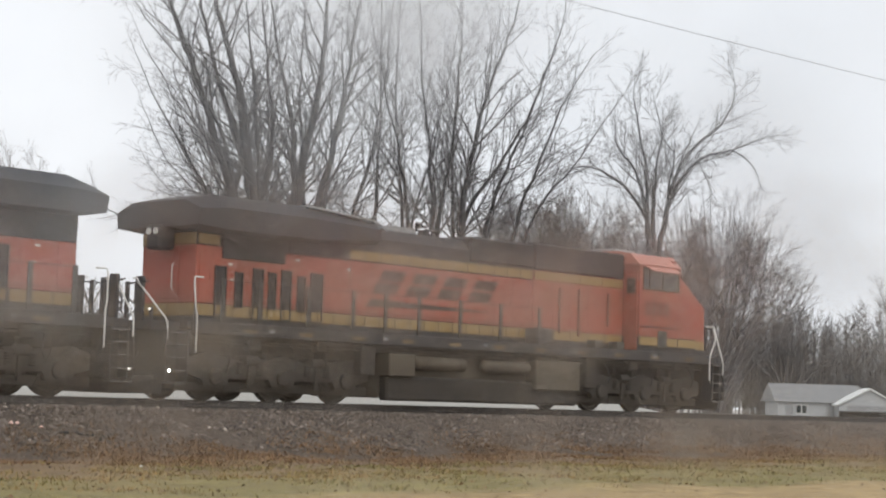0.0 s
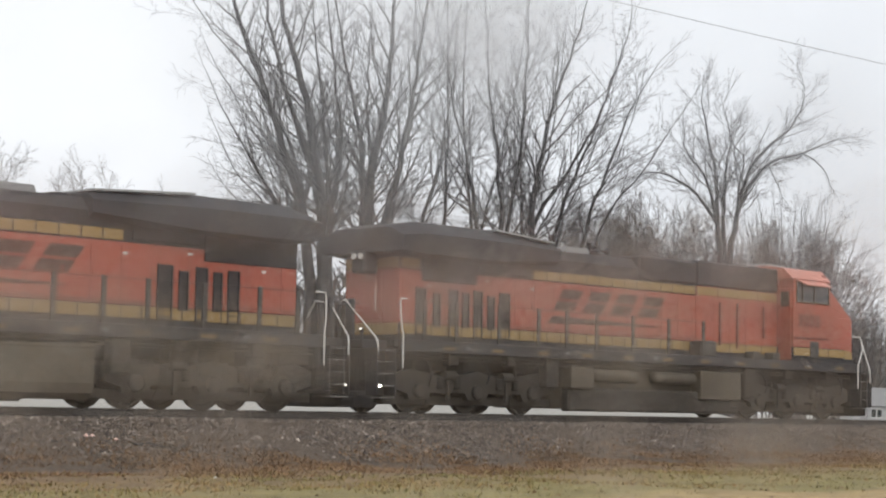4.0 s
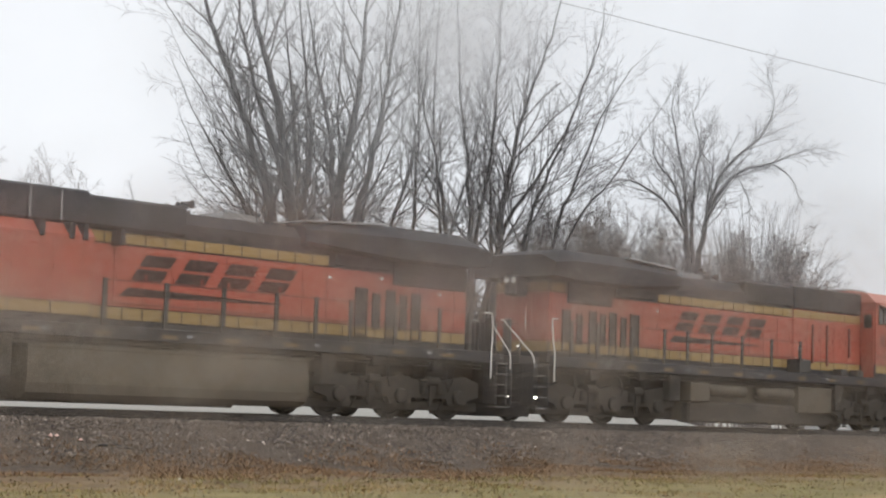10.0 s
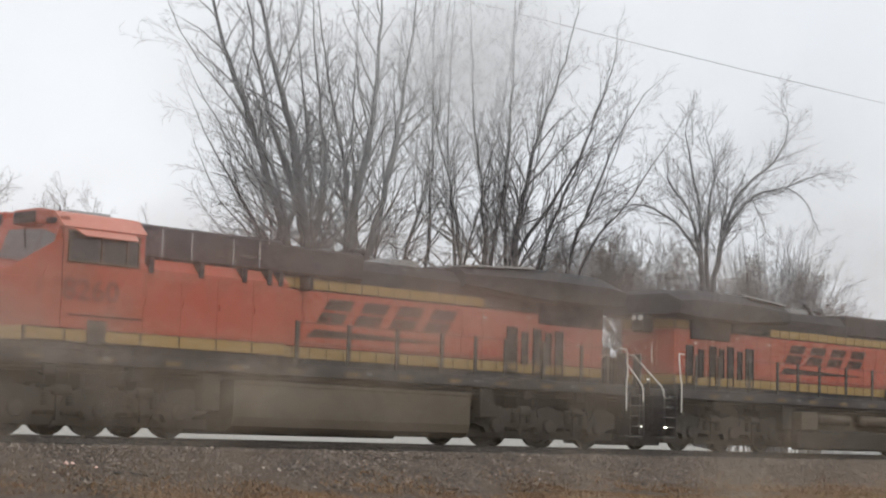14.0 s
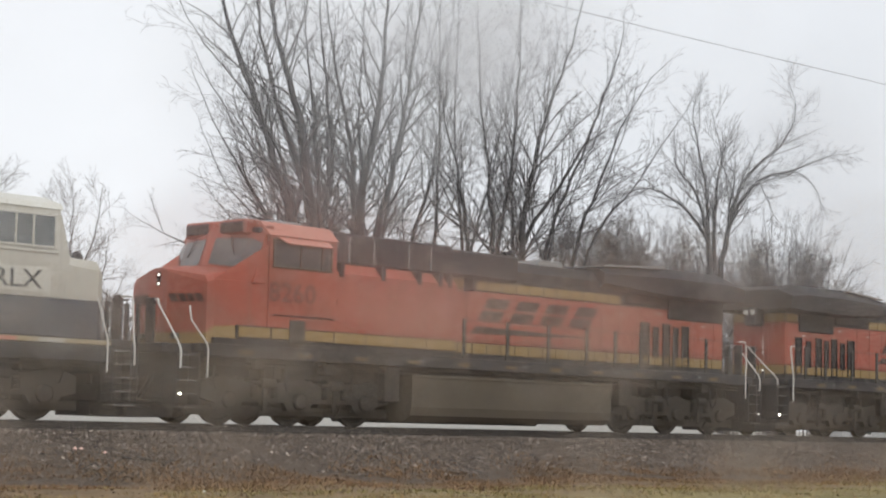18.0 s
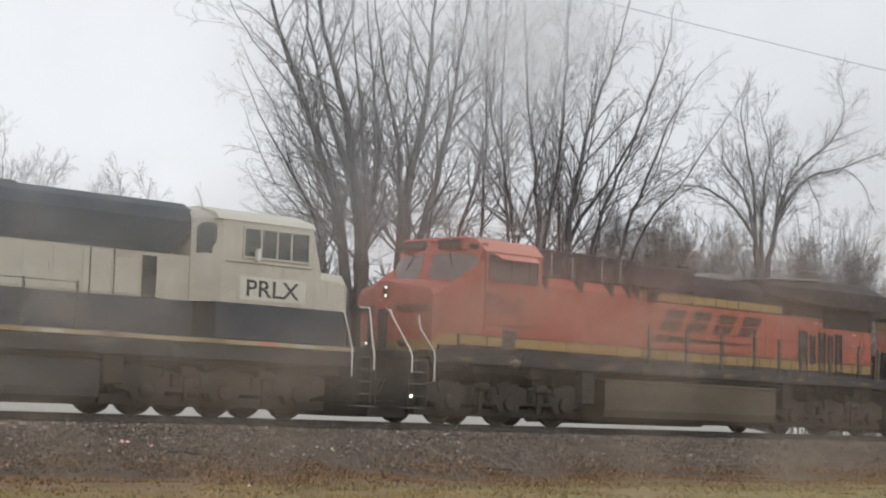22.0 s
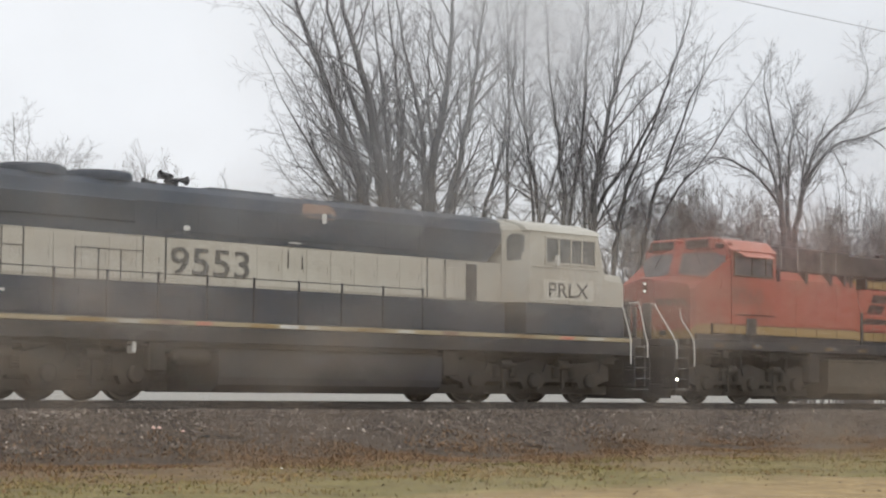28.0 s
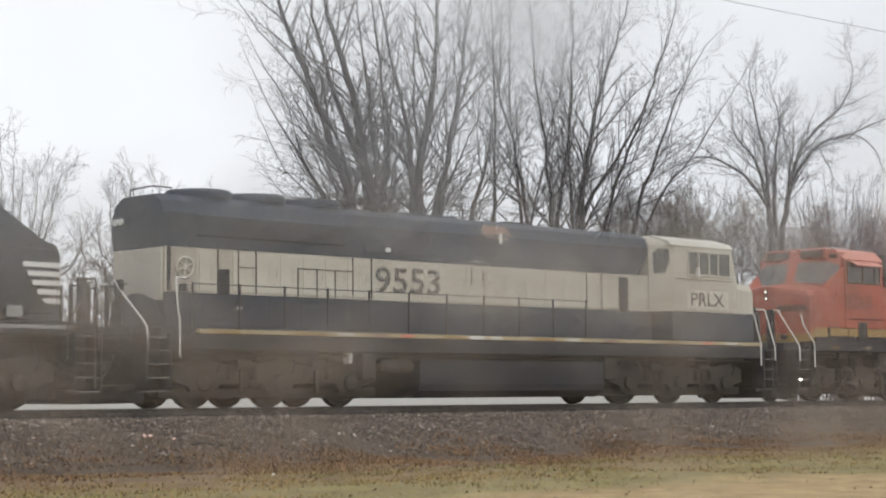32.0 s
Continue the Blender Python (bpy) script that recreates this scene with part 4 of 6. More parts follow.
        part("step_lamp", Mesh().lathe([(0, 0.0), (0, 0.026), (y * 0.03, 0.026), (y * 0.04, 0.016), (y * 0.04, 0)], (x - s * 0.54, y * 1.47, 0.62), "y", 12), {2: LAMP, 1: HEADLAMP, 0: GLASS}[int(lit)], engine,
             "lit step lamp" if lit else "unlit step lamp")
    coupler(engine, x + s * reach, s)


def posts(engine, xs, z0, z1, wide, mat, rail=True):
    for y in (-1.45, 1.45):
        d = Mesh().box(-wide / 2, wide / 2, -0.022, 0.022, z0, z1, 0.008).data("handrail_post", mat)
        for x in xs:
            part("handrail_post", d, None, engine).location = (x, y, 0)
        if rail:
            part("handrail", Mesh().tube([(xs[0], y, z1 - 0.03), (xs[-1], y, z1 - 0.03)], 0.011, 6), mat, engine)
            part("handrail", Mesh().tube([(xs[0], y, (z0 + z1) / 2), (xs[-1], y, (z0 + z1) / 2)], 0.007, 6), mat, engine)


def row_of_panels(engine, name, x0, x1, count, half, z0, z1, mat, gap=0.025, proud=0.018, skip=(), sides=(-1, 1)):
    """Doors along both sides of a hood, each a thin panel proud of it with a latch."""
    w = (x1 - x0) / count
    for y in sides:
        a, b = sorted((y * half, y * (half + proud)))
        m = Mesh().box(gap / 2, w - gap / 2, a, b, z0 + gap / 2, z1 - gap / 2, 0.006)
        if z1 - z0 > 0.8:
            c, d = sorted((y * (half + proud), y * (half + proud + 0.02)))
            m.box(w - 0.1, w - 0.06, c, d, (z0 + z1) / 2 - 0.06, (z0 + z1) / 2 + 0.06)
        d = m.data(name, mat)
        for k in range(count):
            if k not in skip:
                part(name, d, None, engine).location = (x0 + k * w, 0, 0)


def vent(engine, x0, x1, half, z0, z1, sides=(-1, 1)):
    for y in sides:
        a, b = sorted((y * half, y * (half + 0.05)))
        m = Mesh().box(x0, x0 + 0.03, a, b, z0, z1).box(x1 - 0.03, x1, a, b, z0, z1).box(x0, x1, a, b, z0, z0 + 0.03).box(x0, x1, a, b, z1 - 0.03, z1)
        c, d = sorted((y * half, y * (half + 0.008)))
        m.box(x0 + 0.02, x1 - 0.02, c, d, z0 + 0.02, z1 - 0.02)
        n = 9
        for k in range(n):
            z = z0 + 0.06 + (z1 - z0 - 0.12) * k / (n - 1)
            m.box(x0 + 0.03, x1 - 0.03, c, sorted((y * half, y * (half + 0.035)))[1] if y > 0 else d, z - 0.012, z + 0.012)
        part("louvre_vent", m, BLACK, engine, "dark louvred vent")


def slanted_mark(engine, x, y, z, wide, tall, lean, mat, bars):
    """One block of a company mark: a leaning bar painted on the side."""
    s = 1 if y > 0 else -1
    m = Mesh()

    def blade(a, b, z0, z1):
        k = [((a + lean * (h - 0)) , h) for h in (z0, z1)] + [((b + lean * (h - 0)), h) for h in (z1, z0)]
        m.prism([(x - s * p, z + q) for p, q in k], min(y, y + s * 0.006), max(y, y + s * 0.006), "y")
    for a, b, z0, z1 in bars:
        blade(wide * a, wide * b, tall * z0, tall * z1)
    part("company_mark", m, mat, engine, "faded dark slanted block of a company mark")


def cab_glass(engine, x0, x1, half, z0, z1, panes, frame_mat):
    """A row of side windows on both sides with pale bars."""
    for y in (-1, 1):
        w = part("cab_window", Mesh().box(x0, x1, *sorted((y * (half - 0.02), y * (half + 0.012))), z0, z1), GLASS, engine, "dark cab side window")
        a, b = sorted((y * half, y * (half + 0.035)))
        edges = [x0 + (x1 - x0) * f for f in panes]
        for e in edges:
            part("window_bar", Mesh().box(e - 0.022, e + 0.022, a, b, z0, z1, 0.006), frame_mat, w)
        for z in (z0, z1):
            part("window_bar", Mesh().box(x0 - 0.03, x1 + 0.03, a, b, z - 0.025, z + 0.025, 0.006), frame_mat, w)


def hull(m, stations):
    """Joins outlines (x, [(y, z), ...]) of equal length into a closed body."""
    n = len(stations[0][1])
    v = [(x, y, z) for x, ring in stations for y, z in ring]
    f = []
    for i in range(len(stations) - 1):
        for k in range(n):
            j = (k + 1) % n
            f.append((i * n + k, i * n + j, (i + 1) * n + j, (i + 1) * n + k))
    f += [tuple(range(n))[::-1], tuple(range((len(stations) - 1) * n, len(stations) * n))]
    return m.add(v, f)


def horns(engine, x, z, mat, ways):
    m = Mesh().box(x - 0.22, x + 0.22, -0.04, 0.04, z - 0.24, z - 0.1, 0.01).box(x - 0.06, x + 0.06, -0.06, 0.06, z - 0.34, z - 0.1)
    for k, s in enumerate(ways):
        y = (k - (len(ways) - 1) / 2) * 0.2
        m.lathe([(0, 0.035), (s * 0.13, 0.04), (s * 0.22, 0.06), (s * 0.28, 0.095), (s * 0.3, 0.1), (s * 0.24, 0.04), (0, 0.0)], (x - s * 0.02, y, z - 0.05 + 0.11 * (k % 2)), "x", 12)
    part("air_horn", m, mat, engine, "cluster of roof air horns")


def wide_nose_engine(label, body, stripe, roof, letter, number="", mark=True, lit_rear=False, lit_front=False, nose_bars=False):
    e = thing("locomotive", label, "locomotive", "locomotives coupled in the train")
    L = 22.3
    # frame
    for y in (-1, 1):
        a, b = sorted((y * 1.36, y * 1.5))
        part("side_sill", Mesh().box(1.2, L - 1.2, a, b, 1.44, 1.73, 0.02), BLACK, e, "dark frame sill")
        for k in range(11):
            x = 2.6 + k * 1.72
            a, b = sorted((y * 1.5, y * 1.506))
            part("reflector", Mesh().box(x, x + 0.42, a, b, 1.52, 1.6), DULLYELLOW if mark else stripe, e, "faded dirty yellow reflective strip")
        for k in range(5):
            x = 3.4 + k * 3.7
            a, b = sorted((y * 1.5, y * 1.51))
            part("stencil_plate", Mesh().box(x, x + 0.16, a, b, 1.56, 1.62), ROOFGREY, e, "small pale stencil plate")
    part("walkway", Mesh().box(1.1, L - 1.1, -1.36, 1.36, 1.55, 1.72, 0.01), BLACK, e)
    part("centre_sill", Mesh().box(0.8, L - 0.8, -0.5, 0.5, 1.05, 1.55, 0.03), GRIME, e)
    # long hood
    part("hood_base", Mesh().box(1.62, 13.4, -0.94, 0.94, 1.72, 1.86, 0.01), BLACK, e)
    part("hood_skirt", Mesh().box(1.62, 13.4, -0.95, 0.95, 1.86, 2.15, 0.004), BLACK, e)
    part("hood", Mesh().box(1.62, 13.4, -0.95, 0.95, 2.15, 3.46, 0.02), body, e)
    part("hood_header", Mesh().box(1.62, 13.4, -0.948, 0.948, 3.46, 3.74, 0.004), BLACK, e)
    part("hood_roof", Mesh().prism([(-0.95, 3.74), (0.95, 3.74), (0.95, 4.05), (0.72, 4.32), (-0.72, 4.32), (-0.95, 4.05)], 1.62, 13.4), roof, e, "sooty hood roof")
    row_of_panels(e, "lower_door", 1.65, 13.35, 22, 0.95, 1.87, 2.15, stripe, 0.035)
    row_of_panels(e, "hood_door", 5.7, 13.3, 10, 0.95, 2.2, 3.43, body, 0.02, 0.012)
    row_of_panels(e, "upper_panel", 1.65, 2.3, 1, 0.948, 3.47, 3.73, stripe, 0.03, sides=(-1,))
    row_of_panels(e, "upper_panel", 6.4, 13.35, 13, 0.948, 3.47, 3.73, stripe, 0.035)
    # rear end of the hood: bands carried round it, lamp box and grab iron
    for z0, z1 in ((3.47, 3.73), (1.87, 2.15)):
        for y in (-0.93, 0.02):
            part("end_panel", Mesh().box(1.597, 1.62, y, y + 0.91, z0, z1, 0.006), stripe, e, "faded yellow band round the hood end")
    part("end_door", Mesh().box(1.6, 1.62, -0.35, 0.35, 2.25, 3.4, 0.008), body, e)
    part("grab_iron", Mesh().tube([(1.6, -0.2, 2.45), (1.55, -0.2, 2.47), (1.55, -0.2, 3.02), (1.6, -0.2, 3.04)], 0.014, 5), WHITE, e, "thin white grab iron")
    box = part("rear_lamp_box", Mesh().box(1.12, 1.6, -0.24, 0.24, 3.34, 3.9, 0.05), BLACK, e, "dark lamp box under the overhang")
    for y in (-0.12, 0.12):
        part("rear_lamp", Mesh().lathe([(0, 0.075), (-0.03, 0.08), (-0.04, 0.06), (-0.02, 0.0)], (1.12, y, 3.74), "x", 12), WHITE, box, "unlit pale lamp lens")
    row_of_panels(e, "hood_door", 1.7, 2.1, 1, 0.95, 2.2, 3.3, body, 0.02, 0.014)
    for x0, x1, z0, z1 in ((5.12, 5.52, 1.9, 3.06), (4.7, 4.95, 2.1, 2.95), (4.18, 4.5, 1.88, 3.06), (3.78, 4.02, 2.12, 2.98), (3.3, 3.62, 1.86, 3.04), (2.76, 3.0, 2.1, 2.92), (2.16, 2.5, 1.9, 3.02)):
        vent(e, x0, x1, 0.95, z0, z1, (-1, 1) if x0 > 3.2 else (-1,))
    # radiator wings at the rear
    ring = lambda z: [(-0.95, 3.75), (0.95, 3.75), (1.48, 3.8), (1.53, 4.28), (1.0, z), (-1.0, z), (-1.53, 4.28), (-1.48, 3.8)]
    rad = Mesh()
    hull(rad, [(1.24, [(-0.95, 3.84), (0.95, 3.84), (1.42, 3.86), (1.48, 4.2), (0.95, 4.42), (-0.95, 4.42), (-1.48, 4.2), (-1.42, 3.86)]), (2.0, ring(4.6)), (4.7, ring(4.6)),
               (7.3, [(-0.95, 3.9), (0.95, 3.9), (1.12, 4.0), (1.12, 4.26), (0.9, 4.42), (-0.9, 4.42), (-1.12, 4.26), (-1.12, 4.0)])])
    part("radiator_housing", rad, roof, e, "black overhanging radiator housing")
    part("radiator_screen", Mesh().add([(4.75, -1.2, 4.58), (7.2, -1.0, 4.46), (7.2, 1.0, 4.46), (4.75, 1.2, 4.58), (4.75, -1.2, 4.63), (7.2, -1.0, 4.5), (7.2, 1.0, 4.5), (4.75, 1.2, 4.63)],
                                       [(3, 2, 1, 0), (4, 5, 6, 7), (0, 1, 5, 4), (1, 2, 6, 5), (2, 3, 7, 6), (3, 0, 4, 7)]), ROOFGREY, e, "pale grey radiator screen")
    for y in (-1, 1):
        for x0, x1, z0 in ((2.36 if y < 0 else 1.66, 4.28, 3.2), (4.4, 6.2, 3.52)):
            a, b = sorted((y * 0.94, y * 1.0))
            i = part("air_intake", Mesh().box(x0, x1, a, b, z0, 3.78, 0.02), roof, e, "black air intake screen under the radiator wing")
            for k in range(6):
                z = z0 + 0.05 + k * (3.72 - z0) / 6
                a, b = sorted((y * 0.995, y * 1.012))
                part("slat", Mesh().box(x0 + 0.06, x1 - 0.06, a, b, z, z + 0.025), roof, i)
        a, b = sorted((y * 0.965, y * 0.972))
        for x, z in ((2.55, 3.05), (2.62, 2.7), (4.6, 3.3), (6.3, 3.2)):
            part("stencil_plate", Mesh().box(x, x + 0.13, a, b, z, z + 0.05), WHITE, e)
    # engine-room roof, exhaust, horn
    part("exhaust_outlet", Mesh().prism([(8.2, 4.3), (9.3, 4.3), (9.2, 4.5), (8.3, 4.5)], -0.45, 0.45, "y"), ROOFGREY, e, "grey exhaust outlet cover")
    horns(e, 10.05, 4.58, BLACK, (1, -1, 1))
    part("roof_hatch", Mesh().box(7.45, 7.95, -0.6, 0.6, 4.3, 4.39, 0.02), roof, e)
    part("cooler_box", Mesh().box(10.75, 13.4, -1.0, 1.12, 3.76, 4.42, 0.06), roof, e, "black equipment box on the roof")
    part("electrical_cabinet", Mesh().box(13.4, 17.44, -1.0, 1.25, 3.75, 4.47, 0.05), roof, e, "black equipment cabinet behind the cab")
    for x in (14.1, 14.85, 16.0, 16.8):
        part("cabinet_strip", Mesh().box(x, x + 0.035, 1.25, 1.275, 3.8, 4.38), ROOFGREY, e, "pale cabinet edge strip")
    for x in (12.5, 13.57, 13.9, 14.62, 15.82, 17.15):
        part("bracket", Mesh().box(x, x + 0.14, 0.95 if x < 13.3 else 1.2, 1.3 if x < 13.3 else 1.49, 3.42, 3.75, 0.02), BLACK, e)
    # behind the cab: full width on one side, a walkway beside the hood on the other
    part("auxiliary_base", Mesh().box(13.4, 17.44, -0.94, 1.43, 1.73, 1.86, 0.01), BLACK, e)
    part("auxiliary_skirt", Mesh().box(13.4, 17.44, -0.95, 1.45, 1.86, 2.15, 0.004), BLACK, e)
    part("auxiliary_cab", Mesh().prism([(-0.95, 2.15), (1.45, 2.15), (1.45, 3.5), (1.22, 3.74), (-0.95, 3.74)], 13.4, 17.44), body, e)
    row_of_panels(e, "lower_panel", 13.42, 17.42, 4, 1.45, 1.87, 2.15, stripe, 0.04, sides=(1,))
    row_of_panels(e, "access_panel", 13.45, 17.4, 4, 1.45, 2.2, 3.45, body, 0.018, 0.008, sides=(1,))
    row_of_panels(e, "lower_panel", 13.42, 17.42, 5, 0.95, 1.87, 2.15, stripe, 0.04, sides=(-1,))
    row_of_panels(e, "upper_panel", 13.42, 17.42, 4, 0.95, 3.47, 3.73, stripe, 0.03, sides=(-1,))
    row_of_panels(e, "access_panel", 13.45, 17.4, 5, 0.95, 2.2, 3.43, body, 0.018, 0.01, sides=(-1,))
    for x, z0, z1 in ((14.48, 2.08, 3.32), (15.33, 2.02, 3.34), (16.67, 2.36, 3.3)):
        part("door_handrail", Mesh().box(x, x + 0.09, -1.02, -0.955, z0, z1, 0.02), LETTERFADE, e, "dark upright handrail beside a hood door")
    part("walkway_box", Mesh().box(13.04, 13.78, -1.42, -0.98, 1.72, 2.16, 0.04), LETTER, e, "dark equipment box on the walkway")
    part("marker_stalk", Mesh().box(13.27, 13.31, -1.29, -1.25, 2.16, 2.48, 0.01), LETTER, e)
    part("walkway_marker", Mesh().box(13.25, 13.33, -1.32, -1.24, 2.46, 2.56, 0.02), WHITE, e, "small white marker")
    for x in (15.75, 16.75):
        part("low_vent", Mesh().box(x, x + 0.36, -1.3, -0.98, 1.74, 1.95, 0.02), LETTER, e, "dark low vent")
    part("cab_rear_door", Mesh().box(17.42, 17.46, -1.46, -1.02, 1.75, 3.9, 0.01), body, e, "orange door in the rear wall of the cab")
    part("door_window", Mesh().box(17.41, 17.425, -1.4, -1.1, 3.35, 3.8, 0.004), GLASS, e, "small dark window in the cab's rear door")
    # cab
    roofline = [(-1.53, 2.15), (1.53, 2.15), (1.53, 4.2), (1.2, 4.49), (0.7, 4.57), (-0.7, 4.57), (-1.2, 4.49), (-1.53, 4.2)]
    part("cab", Mesh().prism(roofline, 17.45, 19.45), body, e)
    # the sky's reflection on the roof is put into its pale colour
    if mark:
        part("cab_roof", Mesh().prism([(-1.545, 4.19), (1.545, 4.19), (1.21, 4.505), (0.71, 4.585), (-0.71, 4.585), (-1.21, 4.505)], 17.4, 19.48), PALESHEENORANGE, e, "pinkish cab roof with the sky's sheen in its colour")
    part("cab_skirt", Mesh().box(17.45, 20.3, -1.51, 1.51, 1.86, 2.15, 0.004), BLACK, e)
    part("cab_base", Mesh().box(17.45, 20.9, -1.48, 1.48, 1.72, 1.86, 0.01), BLACK, e)
    row_of_panels(e, "lower_panel", 17.47, 20.28, 3, 1.51, 1.87, 2.15, stripe, 0.05)
    cab_glass(e, 17.62, 19.34, 1.53, 3.5, 4.1, (0.0, 0.17, 0.54, 1.0), TANK)
    for y in (-1, 1):
        # visors of orange engines carry the same painted sheen
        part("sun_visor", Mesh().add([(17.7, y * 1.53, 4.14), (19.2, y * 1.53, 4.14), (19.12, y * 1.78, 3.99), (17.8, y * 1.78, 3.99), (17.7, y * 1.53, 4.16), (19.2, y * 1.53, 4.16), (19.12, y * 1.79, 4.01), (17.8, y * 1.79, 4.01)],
                                     [(0, 1, 2, 3), (7, 6, 5, 4), (0, 4, 5, 1), (1, 5, 6, 2), (2, 6, 7, 3), (3, 7, 4, 0)]), PALESHEENORANGE if mark else body, e, "visor over the side window, painted sky sheen if orange")
        a, b = sorted((y * 1.51, y * 1.545))
        part("access_door", Mesh().box(18.35, 18.82, a, b, 1.82, 2.34, 0.02), LETTER, e, "dark access door below the cab")
        a, b = sorted((y * 1.53, y * 1.56))
        part("drip_rail", Mesh().box(17.45, 19.3, a, b + 0.0, 2.42, 2.438), BLACK, e)
        part("number_dash", Mesh().box(18.16, 18.3, min(y * 1.531, y * 1.537), max(y * 1.531, y * 1.537), 2.62, 2.65), FADED, e)
    part("roof_unit", Mesh().box(17.6, 18.6, -0.5, 0.5, 4.56, 4.67, 0.03), ROOFGREY, e, "grey air-conditioner on the cab roof")
    part("antenna", Mesh().lathe([(4.55, 0), (4.55, 0.07), (4.6, 0.07), (4.64, 0.02), (4.74, 0.012), (4.74, 0)], (18.9, 0.5, 0), "z", 8), BLACK, e)
    # front of the cab and the nose
    for y in (-1, 1):
        a, b = sorted((y * 0.14, y * 1.08))
        board = part("number_board", Mesh().box(19.4, 19.8, a, b, 4.2, 4.55, 0.05), body, e, "number board housing over the windscreen")
        part("board_face", Mesh().box(19.79, 19.815, a + 0.07, b - 0.07, 4.26, 4.49, 0.01), BLACK, board, "dark board face")
        for k in range(4):
            c = (a + b) / 2 - 0.3 + k * 0.17
            part("board_bar", Mesh().box(19.812, 19.82, c, c + 0.1, 4.31, 4.44), TANK, board)
    front = [(19.3, -1.5), (19.47, -1.5), (19.62, -1.1), (19.84, -0.1), (19.84, 0.1), (19.62, 1.1), (19.47, 1.5), (19.3, 1.5)]
    shell = Mesh()
    k = len(front)
    shell.add([(x + (0.42 if x > 19.4 else 0), y, 3.1) for x, y in front] + [(x - 0.05, y * 0.93, 4.4) for x, y in front],
              [tuple(range(k))[::-1], tuple(range(k, 2 * k))] + [(i, (i + 1) % k, (i + 1) % k + k, i + k) for i in range(k)])
    part("cab_front", shell, body, e)
    for y in (-1, 1):
        def on(f, z, out=0.012):
            """A point on the slanting front, f from the centre post (0) to the corner (1)."""
            if f <= 0.72:
                k = f / 0.72
                return (19.84 - 0.22 * k + out + 0.362 * (4.26 - z), y * (0.1 + 1.0 * k + out), z)
            k = (f - 0.72) / 0.28
            return (19.62 - 0.15 * k + out + 0.362 * (4.26 - z), y * (1.1 + 0.4 * k + out * 0.8), z)
        for a, b, low0, low1, top0, top1 in ((0.04, 0.72, 3.56, 3.44, 4.14, 4.12), (0.73, 0.96, 3.44, 3.55, 4.12, 4.0)):
            part("windscreen", Mesh().add([on(a, low0), on(b, low1), on(b, top1), on(a, top0)], [(0, 1, 2, 3) if y > 0 else (3, 2, 1, 0)]), SKYPANE, e, "grey windscreen pane")
        part("wiper", Mesh().tube([on(0.35, 4.16, 0.04), on(0.5, 3.75, 0.03)], 0.012, 4), BLACK, e)
        part("side_number_board", Mesh().box(19.4, 19.6, min(y * 0.95, y * 1.3), max(y * 0.95, y * 1.3), 4.24, 4.36, 0.02), BLACK, e)
    nose = Mesh()
    hull(nose, [(19.42, [(-1.5, 2.15), (1.5, 2.15), (1.5, 3.14), (1.42, 3.32), (0.5, 3.5), (-0.5, 3.5), (-1.42, 3.32), (-1.5, 3.14)]),
                (20.85, [(-1.4, 2.1), (1.4, 2.1), (1.4, 3.1), (1.3, 3.25), (0.45, 3.44), (-0.45, 3.44), (-1.3, 3.25), (-1.4, 3.1)]),
                (21.0, [(-1.32, 1.96), (1.32, 1.96), (1.32, 3.04), (1.22, 3.19), (0.42, 3.41), (-0.42, 3.41), (-1.22, 3.19), (-1.32, 3.04)]),
                (21.3, [(-0.32, 1.96), (0.32, 1.96), (0.32, 3.28), (0.26, 3.34), (0.12, 3.37), (-0.12, 3.37), (-0.26, 3.34), (-0.32, 3.28)])])
    part("nose", nose, body, e, smooth=False)
    for y in (-1, 1):
        cheek = Mesh().add([(19.46, y * 1.5, 3.96), (20.88, y * 1.385, 3.11), (19.46, y * 1.5, 3.08), (20.02, y * 1.08, 3.36), (19.5, y * 1.1, 3.3), (19.46, y * 1.42, 3.96)],
                           [(0, 2, 1) if y < 0 else (0, 1, 2), (0, 1, 3, 5) if y < 0 else (5, 3, 1, 0), (3, 4, 5) if y < 0 else (5, 4, 3)])
        part("nose_cheek", cheek, body, e)
    low = Mesh()
    hull(low, [(20.3, [(-1.48, 1.72), (1.48, 1.72), (1.45, 2.14), (-1.45, 2.14)]), (20.85, [(-1.42, 1.72), (1.42, 1.72), (1.405, 2.1), (-1.405, 2.1)]),
               (21.0, [(-1.34, 1.72), (1.34, 1.72), (1.325, 1.96), (-1.325, 1.96)]), (21.28, [(-0.34, 1.72), (0.34, 1.72), (0.325, 1.96), (-0.325, 1.96)])])
    part("nose_base", low, stripe, e)
    part("headlight_panel", Mesh().box(21.25, 21.3, -0.1, 0.1, 2.94, 3.31, 0.02), LETTERFADE, e, "sooty headlight panel")
    for z in (3.02, 3.22):
        part("headlight", Mesh().lathe([(0, 0.033), (0.035, 0.035), (0.04, 0.026), (0.03, 0.0)], (21.28, 0.0, z), "x", 14), HEADLAMP if lit_front else WHITE, e, "dimly lit headlight" if lit_front else "unlit headlight")
    for y in (-0.95, 0.95):
        part("ditch_light", Mesh().lathe([(0, 0.03), (0.025, 0.03), (0.03, 0.02), (0.03, 0)], (21.34, y * 0.62, 1.88), "x", 14), HEADLAMP if lit_front and y < 0 else GLASS, e, "ditch light")
        part("ditch_light_case", Mesh().lathe([(0, 0), (0, 0.075), (0.14, 0.075), (0.14, 0)], (21.2, y * 0.62, 1.88), "x", 12), BLACK, e)
